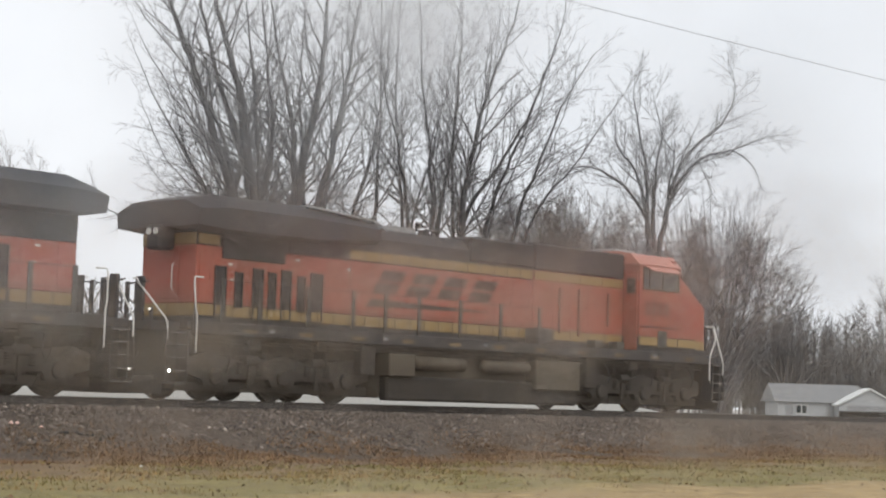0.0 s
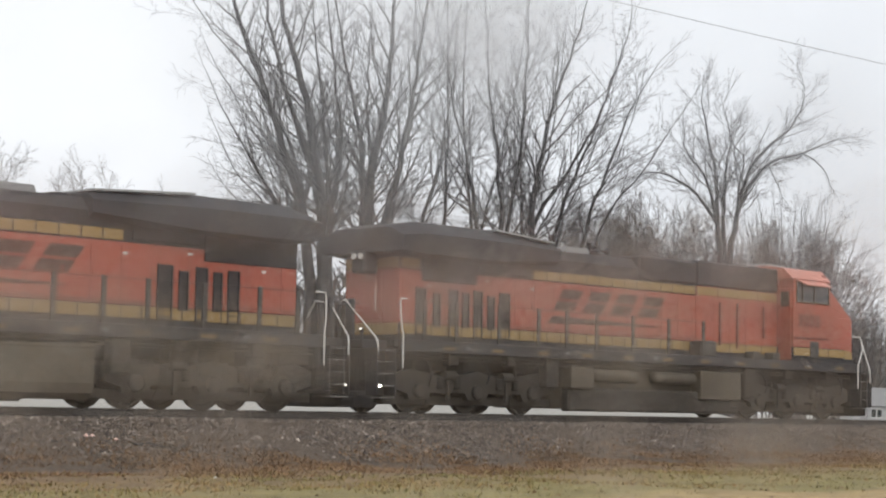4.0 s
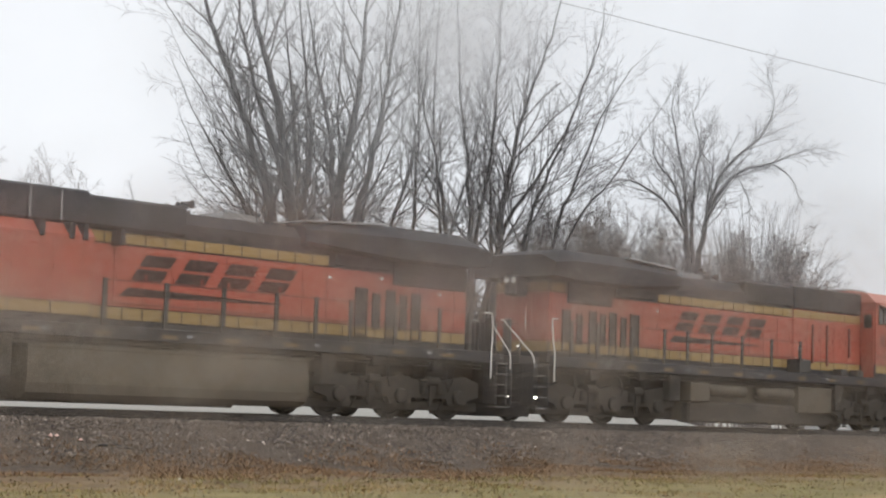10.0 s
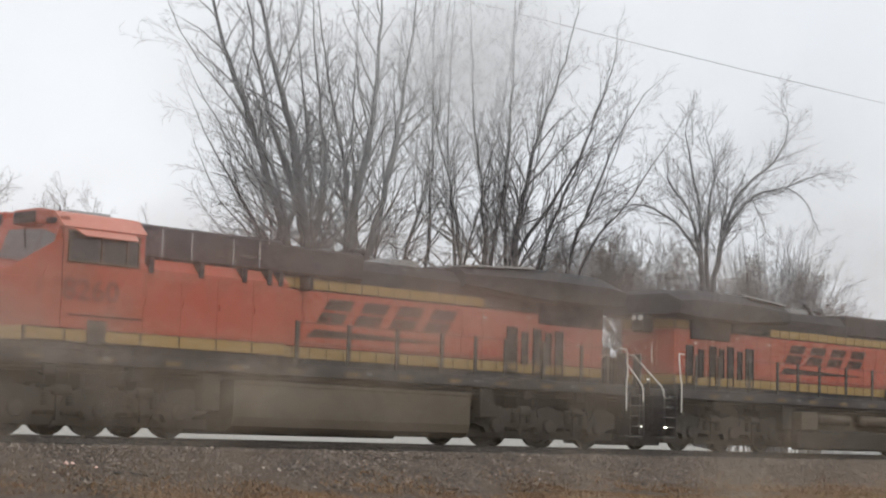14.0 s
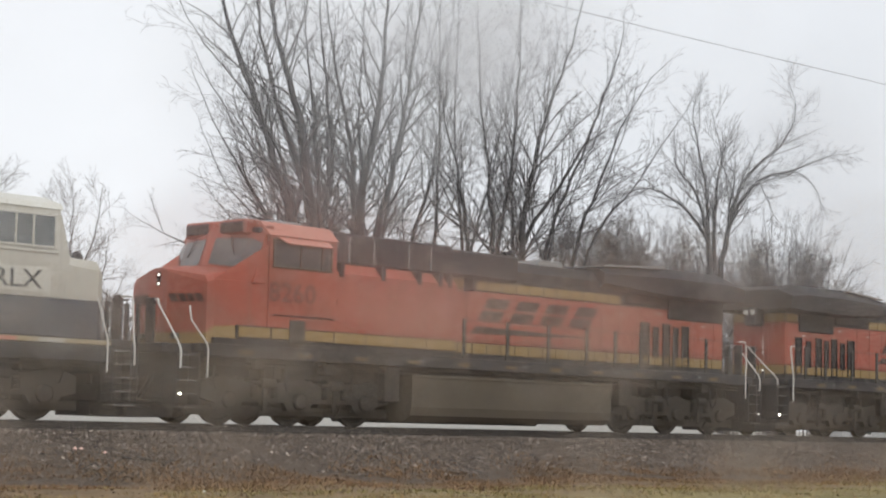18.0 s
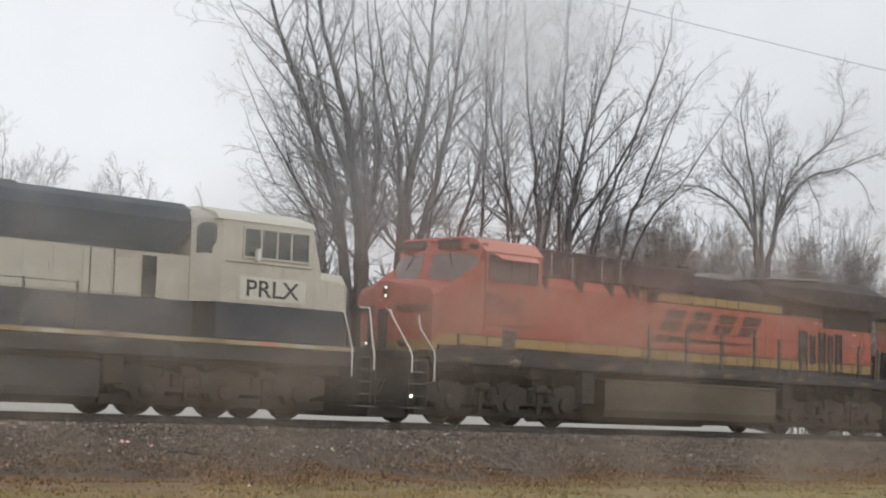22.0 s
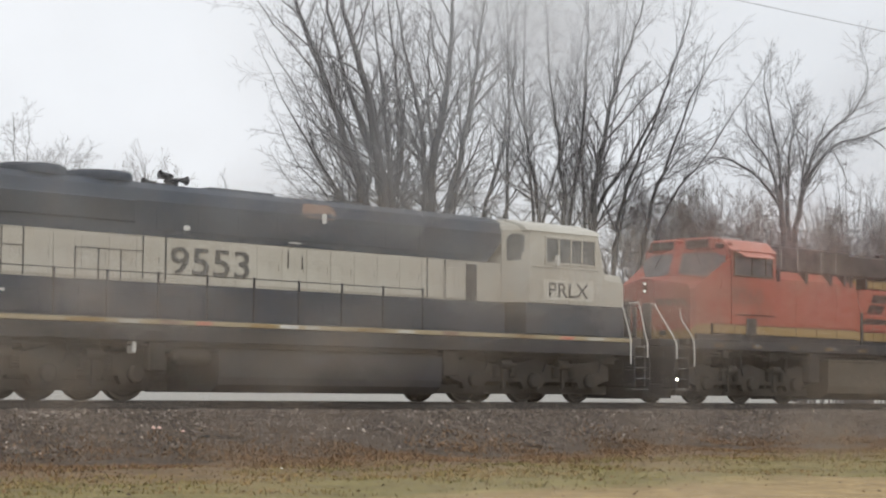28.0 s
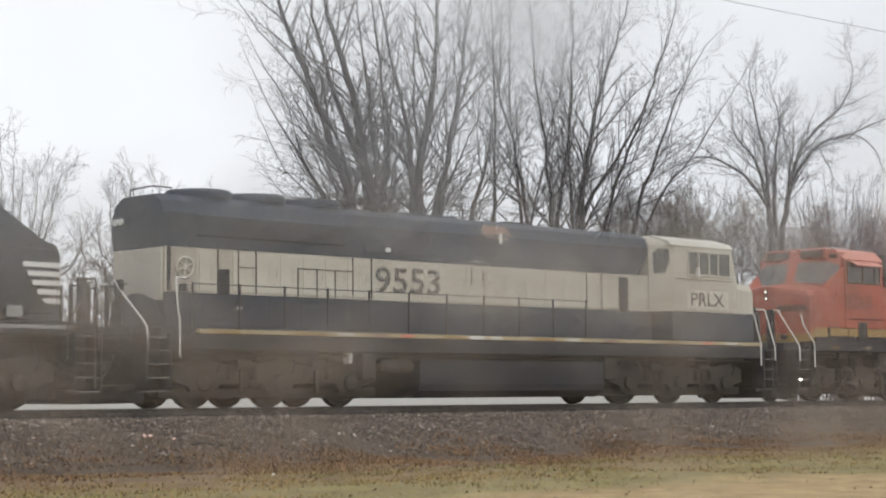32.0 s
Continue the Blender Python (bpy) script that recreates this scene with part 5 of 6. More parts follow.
        if mark:
            s = 1 if y > 0 else -1
            for g0, g1 in ((0.04, 0.24), (0.28, 0.46), (0.5, 0.66), (0.7, 0.88)):
                def face(g, z):
                    return (21.3 - 0.3 * g + 0.014, s * (0.32 + 1.0 * g + 0.005), z)
                part("nose_mark", Mesh().add([face(g0 + 0.08, 2.62), face(g1 + 0.08, 2.62), face(g1 - 0.02, 2.8), face(g0 - 0.02, 2.8)], [(0, 1, 2, 3)]), letter, e, "dark company mark on the nose")
    # company mark, road number
    if mark:
        for y in (-0.968, 0.968):
            for k in range(4):
                x = (7.2 + 1.17 * k) if y < 0 else (12.1 - 1.17 * k)
                slanted_mark(e, x, y, 2.74, 0.96, 0.56, 0.7, letter, ((0, 0.86, 0, 0.44), (0, 0.86, 0.54, 1)))
            s = 1 if y > 0 else -1
            x = 6.95 if y < 0 else 12.4
            m = Mesh().prism([(x, 2.38), (x - s * 0.25, 2.58), (x - s * 4.6, 2.5), (x - s * 4.6, 2.47)], min(y, y + s * 0.006), max(y, y + s * 0.006), "y")
            part("company_mark", m, letter, e, "tapering dark swoosh under the company mark")
    if number:
        lettering("road_number", number, 1.37, 0.44, LETTERFADE, e, Matrix.Translation((19.44, 1.536, 2.72)) @ Euler((math.pi / 2, 0, math.pi)).to_matrix().to_4x4(), "dark road number on the cab side")
    else:
        for k in range(4):
            part("number_bar", Mesh().box(17.75 + k * 0.3, 17.97 + k * 0.3, -1.536, -1.53, 2.76, 3.14), FADED, e, "faded dark road number")
    if nose_bars:
        for y in (-1, 1):
            a, b = sorted((y * 1.5, y * 1.512))
            part("sill_stripe", Mesh().box(1.3, 21.05, a, b, 1.57, 1.64), ROOFGREY, e, "pale stripe along the sill")
            a, b = sorted((y * 1.5, y * 1.535))
            part("data_plate", Mesh().box(19.72, 20.05, a, b, 1.78, 2.0), ROOFGREY, e, "pale plate below the cab")
            part("data_plate", Mesh().box(20.76, 20.86, y * 1.42 - 0.03, y * 1.42 + 0.03, 1.76, 1.83), WHITE, e)
        for k in range(5):
            z = 2.76 - k * 0.175
            for y in (-1, 1):
                line = [(20.1 + 0.11 * k, 1.462 - 0.008 * k), (20.86, 1.412), (21.008, 1.332), (21.312, 0.33)]
                m = Mesh()
                for (xa, ya), (xb, yb) in zip(line, line[1:]):
                    m.add([(xa, y * ya, z), (xb, y * yb, z), (xb, y * yb, z + 0.1), (xa, y * ya, z + 0.1)], [(0, 1, 2, 3)])
                part("nose_stripe", m, WHITE, e, "white stripe painted round the nose")
    # fuel tank, air tanks and boxes
    part("fuel_tank", Mesh().prism([(-1.1, 0.17), (1.25, 0.17), (1.45, 0.3), (1.5, 0.5), (1.5, 1.26), (-1.1, 1.26)], 7.4, 14.9), TANK, e, "dusty grey fuel tank")
    part("tank_lip", Mesh().box(7.38, 14.92, 1.1, 1.52, 1.2, 1.27, 0.01), TANK, e)
    part("battery_box", Mesh().box(7.35, 8.28, -1.5, -1.1, 0.7, 1.26, 0.03), TANK, e, "pale grey equipment box")
    part("battery_box", Mesh().box(12.95, 14.85, -1.5, -1.1, 0.5, 1.3, 0.03), TANK, e)
    part("tank_skirt", Mesh().box(7.4, 14.9, -1.38, -1.05, 0.11, 0.72, 0.06), GRIME, e)
    for x0, x1 in ((8.38, 10.3), (10.92, 12.84)):
        part("air_tank", Mesh().lathe([(x0, 0), (x0 + 0.03, 0.1), (x0 + 0.1, 0.17), (x1 - 0.1, 0.17), (x1 - 0.03, 0.1), (x1, 0)], (0, -1.32, 1.06), "x", 20), TANK, e, "long grey air reservoir", smooth=True)
        for x in (x0 + 0.35, x1 - 0.35):
            part("tank_strap", Mesh().lathe([(x, 0.176), (x + 0.06, 0.176)], (0, -1.32, 1.06), "x", 20), GRIME, e)
    for y in (-1, 1):
        pipe = Mesh()
        for z, r in ((1.36, 0.03), (1.28, 0.02)):
            pipe.tube([(1.4, y * 1.3, z), (6.9, y * 1.33, z), (15.2, y * 1.33, z), (20.9, y * 1.3, z)], r, 6)
        part("air_pipe", pipe, GRIME, e)
        for x0, w, z0 in ((6.45, 0.5, 0.7), (15.2, 0.5, 0.6), (2.9, 0.35, 1.15), (5.0, 0.3, 1.2), (17.2, 0.4, 1.15), (19.4, 0.3, 1.2)):
            a, b = sorted((y * 1.15, y * 1.42))
            part("equipment_box", Mesh().box(x0, x0 + w, a, b, z0, 1.44, 0.03), GRIME, e)
        for x in (2.35, 5.35, 16.6, 19.0):
            part("sand_pipe", Mesh().tube([(x, y * 1.3, 1.4), (x + 0.06, y * 1.3, 0.9), (x + 0.2, y * 0.95, 0.2)], 0.02, 5), GRIME, e)
    posts(e, (2.0, 3.1, 4.62, 6.1, 7.2, 8.4, 9.93, 11.5, 13.09), 1.72, 2.7, 0.12, LETTER)
    if lit_rear == 2:
        part("marker_lamp", Mesh().lathe([(0, 0), (0, 0.026), (-0.03, 0.026), (-0.035, 0)], (0.3, -1.05, 1.94), "x", 10), HEADLAMP, e, "small lit marker lamp")
        part("lamp_bracket", Mesh().box(0.3, 0.36, -1.09, -1.01, 1.68, 1.98, 0.01), BLACK, e)
    truck(e, 4.13, "dusty three-axle truck"), truck(e, L - 4.13, "dusty three-axle truck")
    end_gear(e, 0, -1, lit_rear, WHITE), end_gear(e, L, 1, lit_front, BLACK if nose_bars else WHITE)
    return e


def cream_engine():
    e = thing("locomotive", "cream and dark blue-green diesel locomotive with a dirty frame", "locomotive", "locomotives coupled in the train")
    L = 22.6
    for y in (-1, 1):
        a, b = sorted((y * 1.36, y * 1.5))
        part("side_sill", Mesh().box(1.2, L - 1.2, a, b, 1.2, 1.54, 0.02), BLACK, e, "dark frame sill")
        part("sill_stripe", Mesh().box(1.95, L - 1.25, a, b, 1.545, 1.64, 0.01), STRIPE, e, "worn tan and yellow stripe along the sill")
        for k, (x, w, m) in enumerate(((2.2, 0.8, YELLOW), (4.5, 0.9, YELLOW), (6.7, 0.5, RUST), (9.0, 0.7, YELLOW), (9.8, 0.5, WHITE), (12.0, 0.8, YELLOW), (14.6, 0.5, RUST), (17.0, 0.7, YELLOW), (5.7, 0.5, PALECREAM), (7.6, 0.4, PALESHEENORANGE), (10.5, 0.4, PALECREAM), (13.2, 0.5, PALECREAM), (18.6, 0.5, PALESHEENORANGE), (19.6, 0.6, PALECREAM))):
            a, b = sorted((y * 1.5, y * 1.506))
            part("reflector", Mesh().box(x, x + w, a, b, 1.555, 1.63), m, e)
    part("walkway", Mesh().box(1.1, L - 1.1, -1.36, 1.36, 1.45, 1.66, 0.01), BLACK, e)
    part("centre_sill", Mesh().box(0.8, L - 0.8, -0.5, 0.5, 1.0, 1.45, 0.03), GRIME, e)
    # hood in three colour bands, slightly rounded roof
    part("hood_lower", Mesh().box(1.45, 17.2, -0.955, 0.955, 1.66, 2.42, 0.01), GREEN, e, "dark blue-green lower band of the hood")
    part("hood", Mesh().box(1.45, 17.2, -0.95, 0.95, 2.42, 3.38, 0.01), CREAM, e, "dirty cream middle band of the hood")
    hood = Mesh()
    top = [(-0.96, 3.38), (0.96, 3.38), (0.98, 4.1), (0.86, 4.36), (0.55, 4.52), (-0.55, 4.52), (-0.86, 4.36), (-0.98, 4.1)]
    hull(hood, [(1.42, [(y * 0.97, z - 0.02 if z > 3.5 else z) for y, z in top]), (1.6, top), (16.55, top), (17.12, [(y, max(z, 3.38) if z > 3.5 else 3.95) for y, z in top])])
    part("hood_top", hood, GREEN, e, "dark blue-green hood top")
    part("rear_panel", Mesh().box(1.405, 1.45, -0.9, 0.9, 2.25, 3.36, 0.02), CREAM, e, "cream rear panel")
    part("rear_arch", Mesh().prism([(-0.95, 1.66), (0.95, 1.66), (0.95, 1.95), (0.6, 2.3), (0.2, 2.42), (-0.2, 2.42), (-0.6, 2.3), (-0.95, 1.95)], 1.385, 1.42), GREEN, e)
    for y in (0.58, 0.76):
        part("rear_headlight", Mesh().lathe([(0, 0.075), (-0.05, 0.08), (-0.06, 0.0)], (1.42, y, 3.98), "x", 12), WHITE, e)
    row_of_panels(e, "hood_door", 2.32, 2.72, 1, 0.95, 2.46, 3.3, CREAM, 0.02, 0.016)
    row_of_panels(e, "hood_door", 3.2, 7.1, 6, 0.95, 2.46, 3.32, CREAM, 0.018, 0.014)
    row_of_panels(e, "hood_door", 9.55, 15.1, 8, 0.95, 2.46, 3.34, CREAM, 0.014, 0.012)
    row_of_panels(e, "hood_door", 15.1, 15.8, 1, 0.95, 2.46, 3.2, CREAM, 0.02, 0.016)
    row_of_panels(e, "lower_door", 2.4, 16.8, 16, 0.955, 1.72, 2.36, GREEN, 0.02, 0.01)
    row_of_panels(e, "upper_panel", 6.9, 16.4, 9, 0.975, 3.5, 4.02, GREEN, 0.03, 0.012)
    for y in (-1, 1):
        a, b = sorted((y * 0.95, y * 0.975))
        part("dark_door", Mesh().box(2.8, 3.12, a, b, 2.42, 2.95, 0.01), BLACK, e, "dark open hood door")
        part("dark_door", Mesh().box(15.86, 16.22, a, b, 2.42, 3.3, 0.01), BLACK, e, "dark recessed door")
        wheel = part("brake_wheel", Mesh().tube([(1.92 + 0.21 * math.cos(k * 0.2618), y * 1.02, 2.95 + 0.21 * math.sin(k * 0.2618)) for k in range(25)], 0.026, 6), CREAM, e, "cream spoked hand brake wheel")
        hub = Mesh().lathe([(-0.04 * y, 0.07), (0.02 * y, 0.07), (0.03 * y, 0.0)], (1.92, y * 1.01, 2.95), "y", 12)
        part("hub", hub, CREAM, wheel)
        for k in range(6):
            c, d = math.cos(k * 1.0472 + 0.4), math.sin(k * 1.0472 + 0.4)
            part("spoke", Mesh().tube([(1.92 + 0.05 * c, y * 1.02, 2.95 + 0.05 * d), (1.92 + 0.21 * c, y * 1.02, 2.95 + 0.21 * d)], 0.02, 5), CREAM, wheel)
        part("brake_box", Mesh().box(1.8, 2.02, min(y * 0.95, y * 1.0), max(y * 0.95, y * 1.0), 2.44, 2.6, 0.02), BLACK, e, "dark brake gear box")
        part("recess_edge", Mesh().box(1.5, 1.58, a, b, 2.46, 3.37), BLACK, e, "dark edge of the brake recess")
        for x, z0, z1 in ((2.8, 2.96, 3.36), (3.34, 2.45, 3.36), (3.82, 2.45, 3.37), (4.99, 2.45, 3.06), (5.54, 2.45, 3.04), (6.07, 2.45, 3.04), (6.6, 2.5, 3.36), (7.17, 2.45, 3.38), (10.4, 2.9, 3.3), (10.8, 2.9, 3.2), (14.57, 2.45, 3.36), (15.15, 2.45, 3.36)):
            part("door_joint", Mesh().box(x, x + 0.03, a, b, z0, z1), LETTER, e, "dark joint between hood doors")
        part("door_joint", Mesh().box(4.99, 6.6, a, b, 3.04, 3.062), LETTER, e)
        part("door_joint", Mesh().box(3.34, 3.82, a, b, 3.0, 3.02), LETTER, e)
        part("brake_panel", Mesh().box(1.585, 2.28, a, b, 2.44, 3.37, 0.01), DIRTYCREAM, e, "dirty grey recessed panel behind the brake wheel")
        a, b = sorted((y * 0.965, y * 1.03))
        i = part("radiator_intake", Mesh().box(2.2, 6.4, a, b, 3.62, 4.1, 0.05), GREEN, e, "flared radiator intake")
        for k in range(7):
            a, b = sorted((y * 1.025, y * 1.04))
            part("slat", Mesh().box(2.3, 6.3, a, b, 3.68 + k * 0.055, 3.7 + k * 0.055), BLACK, i)
        part("rust_patch", Mesh().add([(10.85, y * 0.992, 4.06), (11.7, y * 0.992, 4.04), (11.8, y * 0.94, 4.22), (11.65, y * 0.87, 4.38), (10.9, y * 0.87, 4.38), (10.8, y * 0.94, 4.2)], [(0, 1, 2, 3, 4, 5)]),
             RUST, e, "rusty brown patch of bare metal")
        for x, z, w, h in ((7.6, 3.55, 0.16, 0.1), (11.35, 3.95, 0.12, 0.22), (3.3, 2.1, 0.14, 0.06), (10.4, 3.45, 0.35, 0.03)):
            a, b = sorted((y * 0.985, y * 0.995))
            part("stencil_plate", Mesh().box(x, x + w, a, b, z, z + h), WHITE, e)
        lettering("road_number", "9553", 2.06, 0.6, NUMBERGREY, e,
                  Matrix.Translation((7.3 if y < 0 else 9.4, y * 0.966, 2.6)) @ Euler((math.pi / 2, 0, 0 if y < 0 else math.pi)).to_matrix().to_4x4(), "large dark road number")
    for x in (3.0, 4.5, 6.1):
        f = part("roof_fan", Mesh().lathe([(4.5, 0.72), (4.64, 0.74), (4.7, 0.7), (4.66, 0.1), (4.62, 0)], (x, 0, 0), "z", 24), GREEN, e, "round roof fan housing", smooth=True)
        part("fan_guard", Mesh().lathe([(4.7, 0.66), (4.72, 0.4), (4.73, 0.0)], (x, 0, 0), "z", 12), ROOFGREY, f)
    part("rear_roof_rail", Mesh().tube([(1.5, 0.4, 4.5), (1.5, 0.4, 4.66), (1.5, -0.4, 4.68), (2.0, -0.4, 4.68), (2.0, -0.4, 4.52)], 0.018, 5), BLACK, e)
    horns(e, 7.8, 4.72, BLACK, (1, -1, 1, 1, -1))
    part("roof_hatch", Mesh().box(8.6, 10.4, -0.5, 0.5, 4.5, 4.58, 0.03), GREEN, e)
    part("exhaust_outlet", Mesh().box(12.3, 13.2, -0.3, 0.3, 4.5, 4.6, 0.03), BLACK, e)
    # cab
    cab = [(-1.5, 2.43), (1.5, 2.43), (1.5, 4.2), (1.38, 4.3), (0.8, 4.46), (-0.8, 4.46), (-1.38, 4.3), (-1.5, 4.2)]
    body = Mesh()
    hull(body, [(17.05, [(y * 0.66, z) for y, z in cab]), (17.5, cab), (19.98, cab), (20.12, [(y * 0.985, z - (0.4 if z > 3 else 0)) for y, z in cab]), (20.3, [(y * 0.96, z - (0.95 if z > 3 else 0)) for y, z in cab])])
    part("cab", body, CREAM, e, "cream cab")
    part("cab_roof", Mesh().prism([(-1.53, 4.19), (1.53, 4.19), (1.42, 4.315), (0.82, 4.49), (-0.82, 4.49), (-1.42, 4.315)], 17.35, 20.05), PALECREAM, e, "pale cream cab roof")
    part("cab_base", Mesh().box(17.4, 20.2, -1.49, 1.49, 1.66, 2.43, 0.02), GREEN, e, "dark blue-green band below the cab")
    cab_glass(e, 18.05, 19.88, 1.5, 3.42, 4.06, (0.0, 0.26, 0.5, 0.72, 1.0), CREAM)
    for y in (-1, 1):
        a, b = sorted((y * 1.5, y * 1.53))
        part("window_ledge", Mesh().box(17.6, 20.0, a, b, 3.3, 3.35, 0.01), CREAM, e)
        part("mirror", Mesh().box(18.35, 18.42, min(y * 1.53, y * 1.65), max(y * 1.53, y * 1.65), 3.35, 3.62, 0.01), WHITE, e, "small white mirror")
        g = Mesh().add([(17.12, y * 1.075, 3.45), (17.44, y * 1.43, 3.45), (17.44, y * 1.43, 4.02), (17.36, y * 1.345, 4.1), (17.2, y * 1.165, 4.1), (17.12, y * 1.075, 4.0)], [(0, 1, 2, 3, 4, 5)])
        part("door_window", g, GLASS, e, "rounded window in the rear cab wall")
        a, b = sorted((y * 1.5, y * 1.506))
        p = part("mark_panel", Mesh().box(18.0, 19.82, a, b, 2.52, 3.02), PALECREAM, e, "pale panel with dark owner's mark")
        lettering("owner_mark", "PRLX", 1.45, 0.36, LETTER, p, Matrix.Translation((18.18 if y < 0 else 19.64, y * 1.508, 2.59)) @ Euler((math.pi / 2, 0, 0 if y < 0 else math.pi)).to_matrix().to_4x4(), "dark letters")
    nose = Mesh()
    hull(nose, [(20.2, [(-1.46, 2.43), (1.46, 2.43), (1.46, 3.12), (1.38, 3.28), (-1.38, 3.28), (-1.46, 3.12)]), (21.02, [(-1.42, 2.43), (1.42, 2.43), (1.42, 3.05), (1.32, 3.24), (-1.32, 3.24), (-1.42, 3.05)]),
                (21.2, [(-1.3, 2.43), (1.3, 2.43), (1.3, 2.98), (1.18, 3.14), (-1.18, 3.14), (-1.3, 2.98)])])
    part("nose", nose, CREAM, e, "cream nose")
    low = Mesh()
    hull(low, [(20.1, [(-1.48, 1.66), (1.48, 1.66), (1.46, 2.43), (-1.46, 2.43)]), (21.02, [(-1.44, 1.66), (1.44, 1.66), (1.42, 2.43), (-1.42, 2.43)]), (21.2, [(-1.32, 1.66), (1.32, 1.66), (1.3, 2.43), (-1.3, 2.43)])])
    part("nose_base", low, GREEN, e)
    part("nose_bell", Mesh().lathe([(3.48, 0.0), (3.5, 0.13), (3.62, 0.11), (3.68, 0.05), (3.68, 0)], (20.72, -1.05, -0.24), "z", 12), BLACK, e, "dark bell on the nose")
    for y in (-1, 1):
        part("windscreen", Mesh().add([(20.27, y * 0.1, 3.5), (20.27, y * 1.2, 3.42), (20.135, y * 1.3, 3.84), (20.135, y * 0.1, 4.0)], [(0, 1, 2, 3)]), GLASS, e)
    # tank and undergear
    part("fuel_tank", Mesh().prism([(-1.2, 0.18), (1.2, 0.18), (1.44, 0.34), (1.48, 0.5), (1.48, 1.05), (-1.48, 1.05), (-1.48, 0.5), (-1.44, 0.34)], 8.2, 14.6), BLACK, e, "dark dusty fuel tank")
    for y in (-1, 1):
        part("air_tank", Mesh().lathe([(7.1, 0), (7.12, 0.1), (7.2, 0.16), (8.0, 0.16), (8.08, 0.1), (8.1, 0)], (0, y * 1.3, 0.9), "x", 16), GRIME, e)
        part("air_pipe", Mesh().tube([(1.5, y * 1.32, 1.12), (8, y * 1.34, 1.12), (21, y * 1.3, 1.12)], 0.028, 6), GRIME, e)
        for x0, w, z0, m in ((6.5, 0.4, 0.6, GRIME), (14.7, 0.5, 0.6, GRIME), (6.1, 0.1, 0.95, WHITE)):
            a, b = sorted((y * 1.2, y * 1.44))
            part("equipment_box", Mesh().box(x0, x0 + w, a, b, z0, 1.2, 0.03), m, e)
    posts(e, tuple(1.8 + 1.22 * k for k in range(11)), 1.66, 2.61, 0.045, BLACK)
    truck(e, 4.3, "dark dusty three-axle truck"), truck(e, 17.95, "dark dusty three-axle truck")
    end_gear(e, 0.2, -1, False, WHITE, 0.2), end_gear(e, L - 0.15, 1, False, WHITE, 0.15, True)
    return e


STRIPE = paint("worn_tan_stripe", (0.42, 0.34, 0.20), 0.5, (0.2, 0.16, 0.11), 0.6)
lead = wide_nose_engine("orange, yellow and black diesel locomotive with its long hood trailing", ORANGE, YELLOW, BLACK, MARK, "", lit_rear=2)
second = wide_nose_engine("orange, yellow and black diesel locomotive coupled back to back", ORANGE, YELLOW, BLACK, MARK, "8260", lit_rear=1, lit_front=2)
third = cream_engine()
last = wide_nose_engine("black diesel locomotive with white stripes round its nose", BLACK, BLACK, BLACK, WHITE, "", mark=False, nose_bars=True)
second.matrix_basis = pose(0, 0, 0, 0, 0, 180)
third.matrix_basis = pose(-44.9, 0, 0)
last.matrix_basis = pose(-67.2, 0, 0)
TRAIN = [lead, second, third, last]


# ---- the house, the overhead wire ----
# siding dulled, shingles lightened: distance haze put into the house colours
SIDING = paint("hazed_white_siding", (0.4, 0.402, 0.402), 0.7, (0.32, 0.312, 0.3), 0.35)
SHINGLE = ground_mix("hazed_grey_shingles", [(0.22, 0.22, 0.218), (0.285, 0.283, 0.28)], (1.5, 8), 0.7, 0.4, 0.02)


def make_house():
    h = thing("house", "far-off low white house with a grey roof, haze in its colours", "house")
    a = Mesh()
    part("wall", a.box(-6.9, 3.5, 0, 7, 0, 2.5), SIDING, h, "white clapboard wall")
    part("roof", Mesh().prism([(-0.5, 2.4), (7.5, 2.4), (3.5, 4.65)], -7.4, 4.0, "x"), SHINGLE, h, "grey shingle roof")
    part("garage_wall", Mesh().prism([(0.0, 0), (7.4, 0), (7.4, 2.35), (3.7, 4.15), (0.0, 2.35)], -2.5, 0.5, "y"), SIDING, h, "white garage gable")
    for s in (-1, 1):
        q = Mesh().add([(3.7, -2.9, 4.28), (3.7, 1.0, 4.28), (3.7 + s * 4.1, 1.0, 2.2), (3.7 + s * 4.1, -2.9, 2.2), (3.7, -2.9, 4.12), (3.7, 1.0, 4.12), (3.7 + s * 4.1, 1.0, 2.04), (3.7 + s * 4.1, -2.9, 2.04)],
                       [(0, 1, 2, 3), (7, 6, 5, 4), (0, 3, 7, 4), (1, 5, 6, 2), (2, 6, 7, 3)])
        part("garage_roof", q, WHITE, h, "pale garage roof edge")
    part("garage_door", Mesh().box(1.0, 6.4, -2.56, -2.5, 0, 2.1, 0.02), ROOFGREY, h, "grey garage door")
    w = part("window", Mesh().box(-4.6, -3.4, -0.05, 0.0, 1.0, 2.0), GLASS, h, "dark window")
    part("window_frame", Mesh().box(-4.72, -3.28, -0.08, -0.05, 0.9, 1.02).box(-4.72, -3.28, -0.08, -0.05, 1.98, 2.1).box(-4.05, -3.95, -0.08, -0.05, 1.0, 2.0), WHITE, w)
    part("step", Mesh().box(-6.2, -4.8, -1.2, 0, 0, 0.18), ROOFGREY, h)
    part("door", Mesh().box(-6.0, -5.05, -0.06, 0, 0.18, 2.15, 0.01), ROOFGREY, h)
    h.matrix_basis = pose(198.6, 83.2, GROUND, 0, 0, -45)


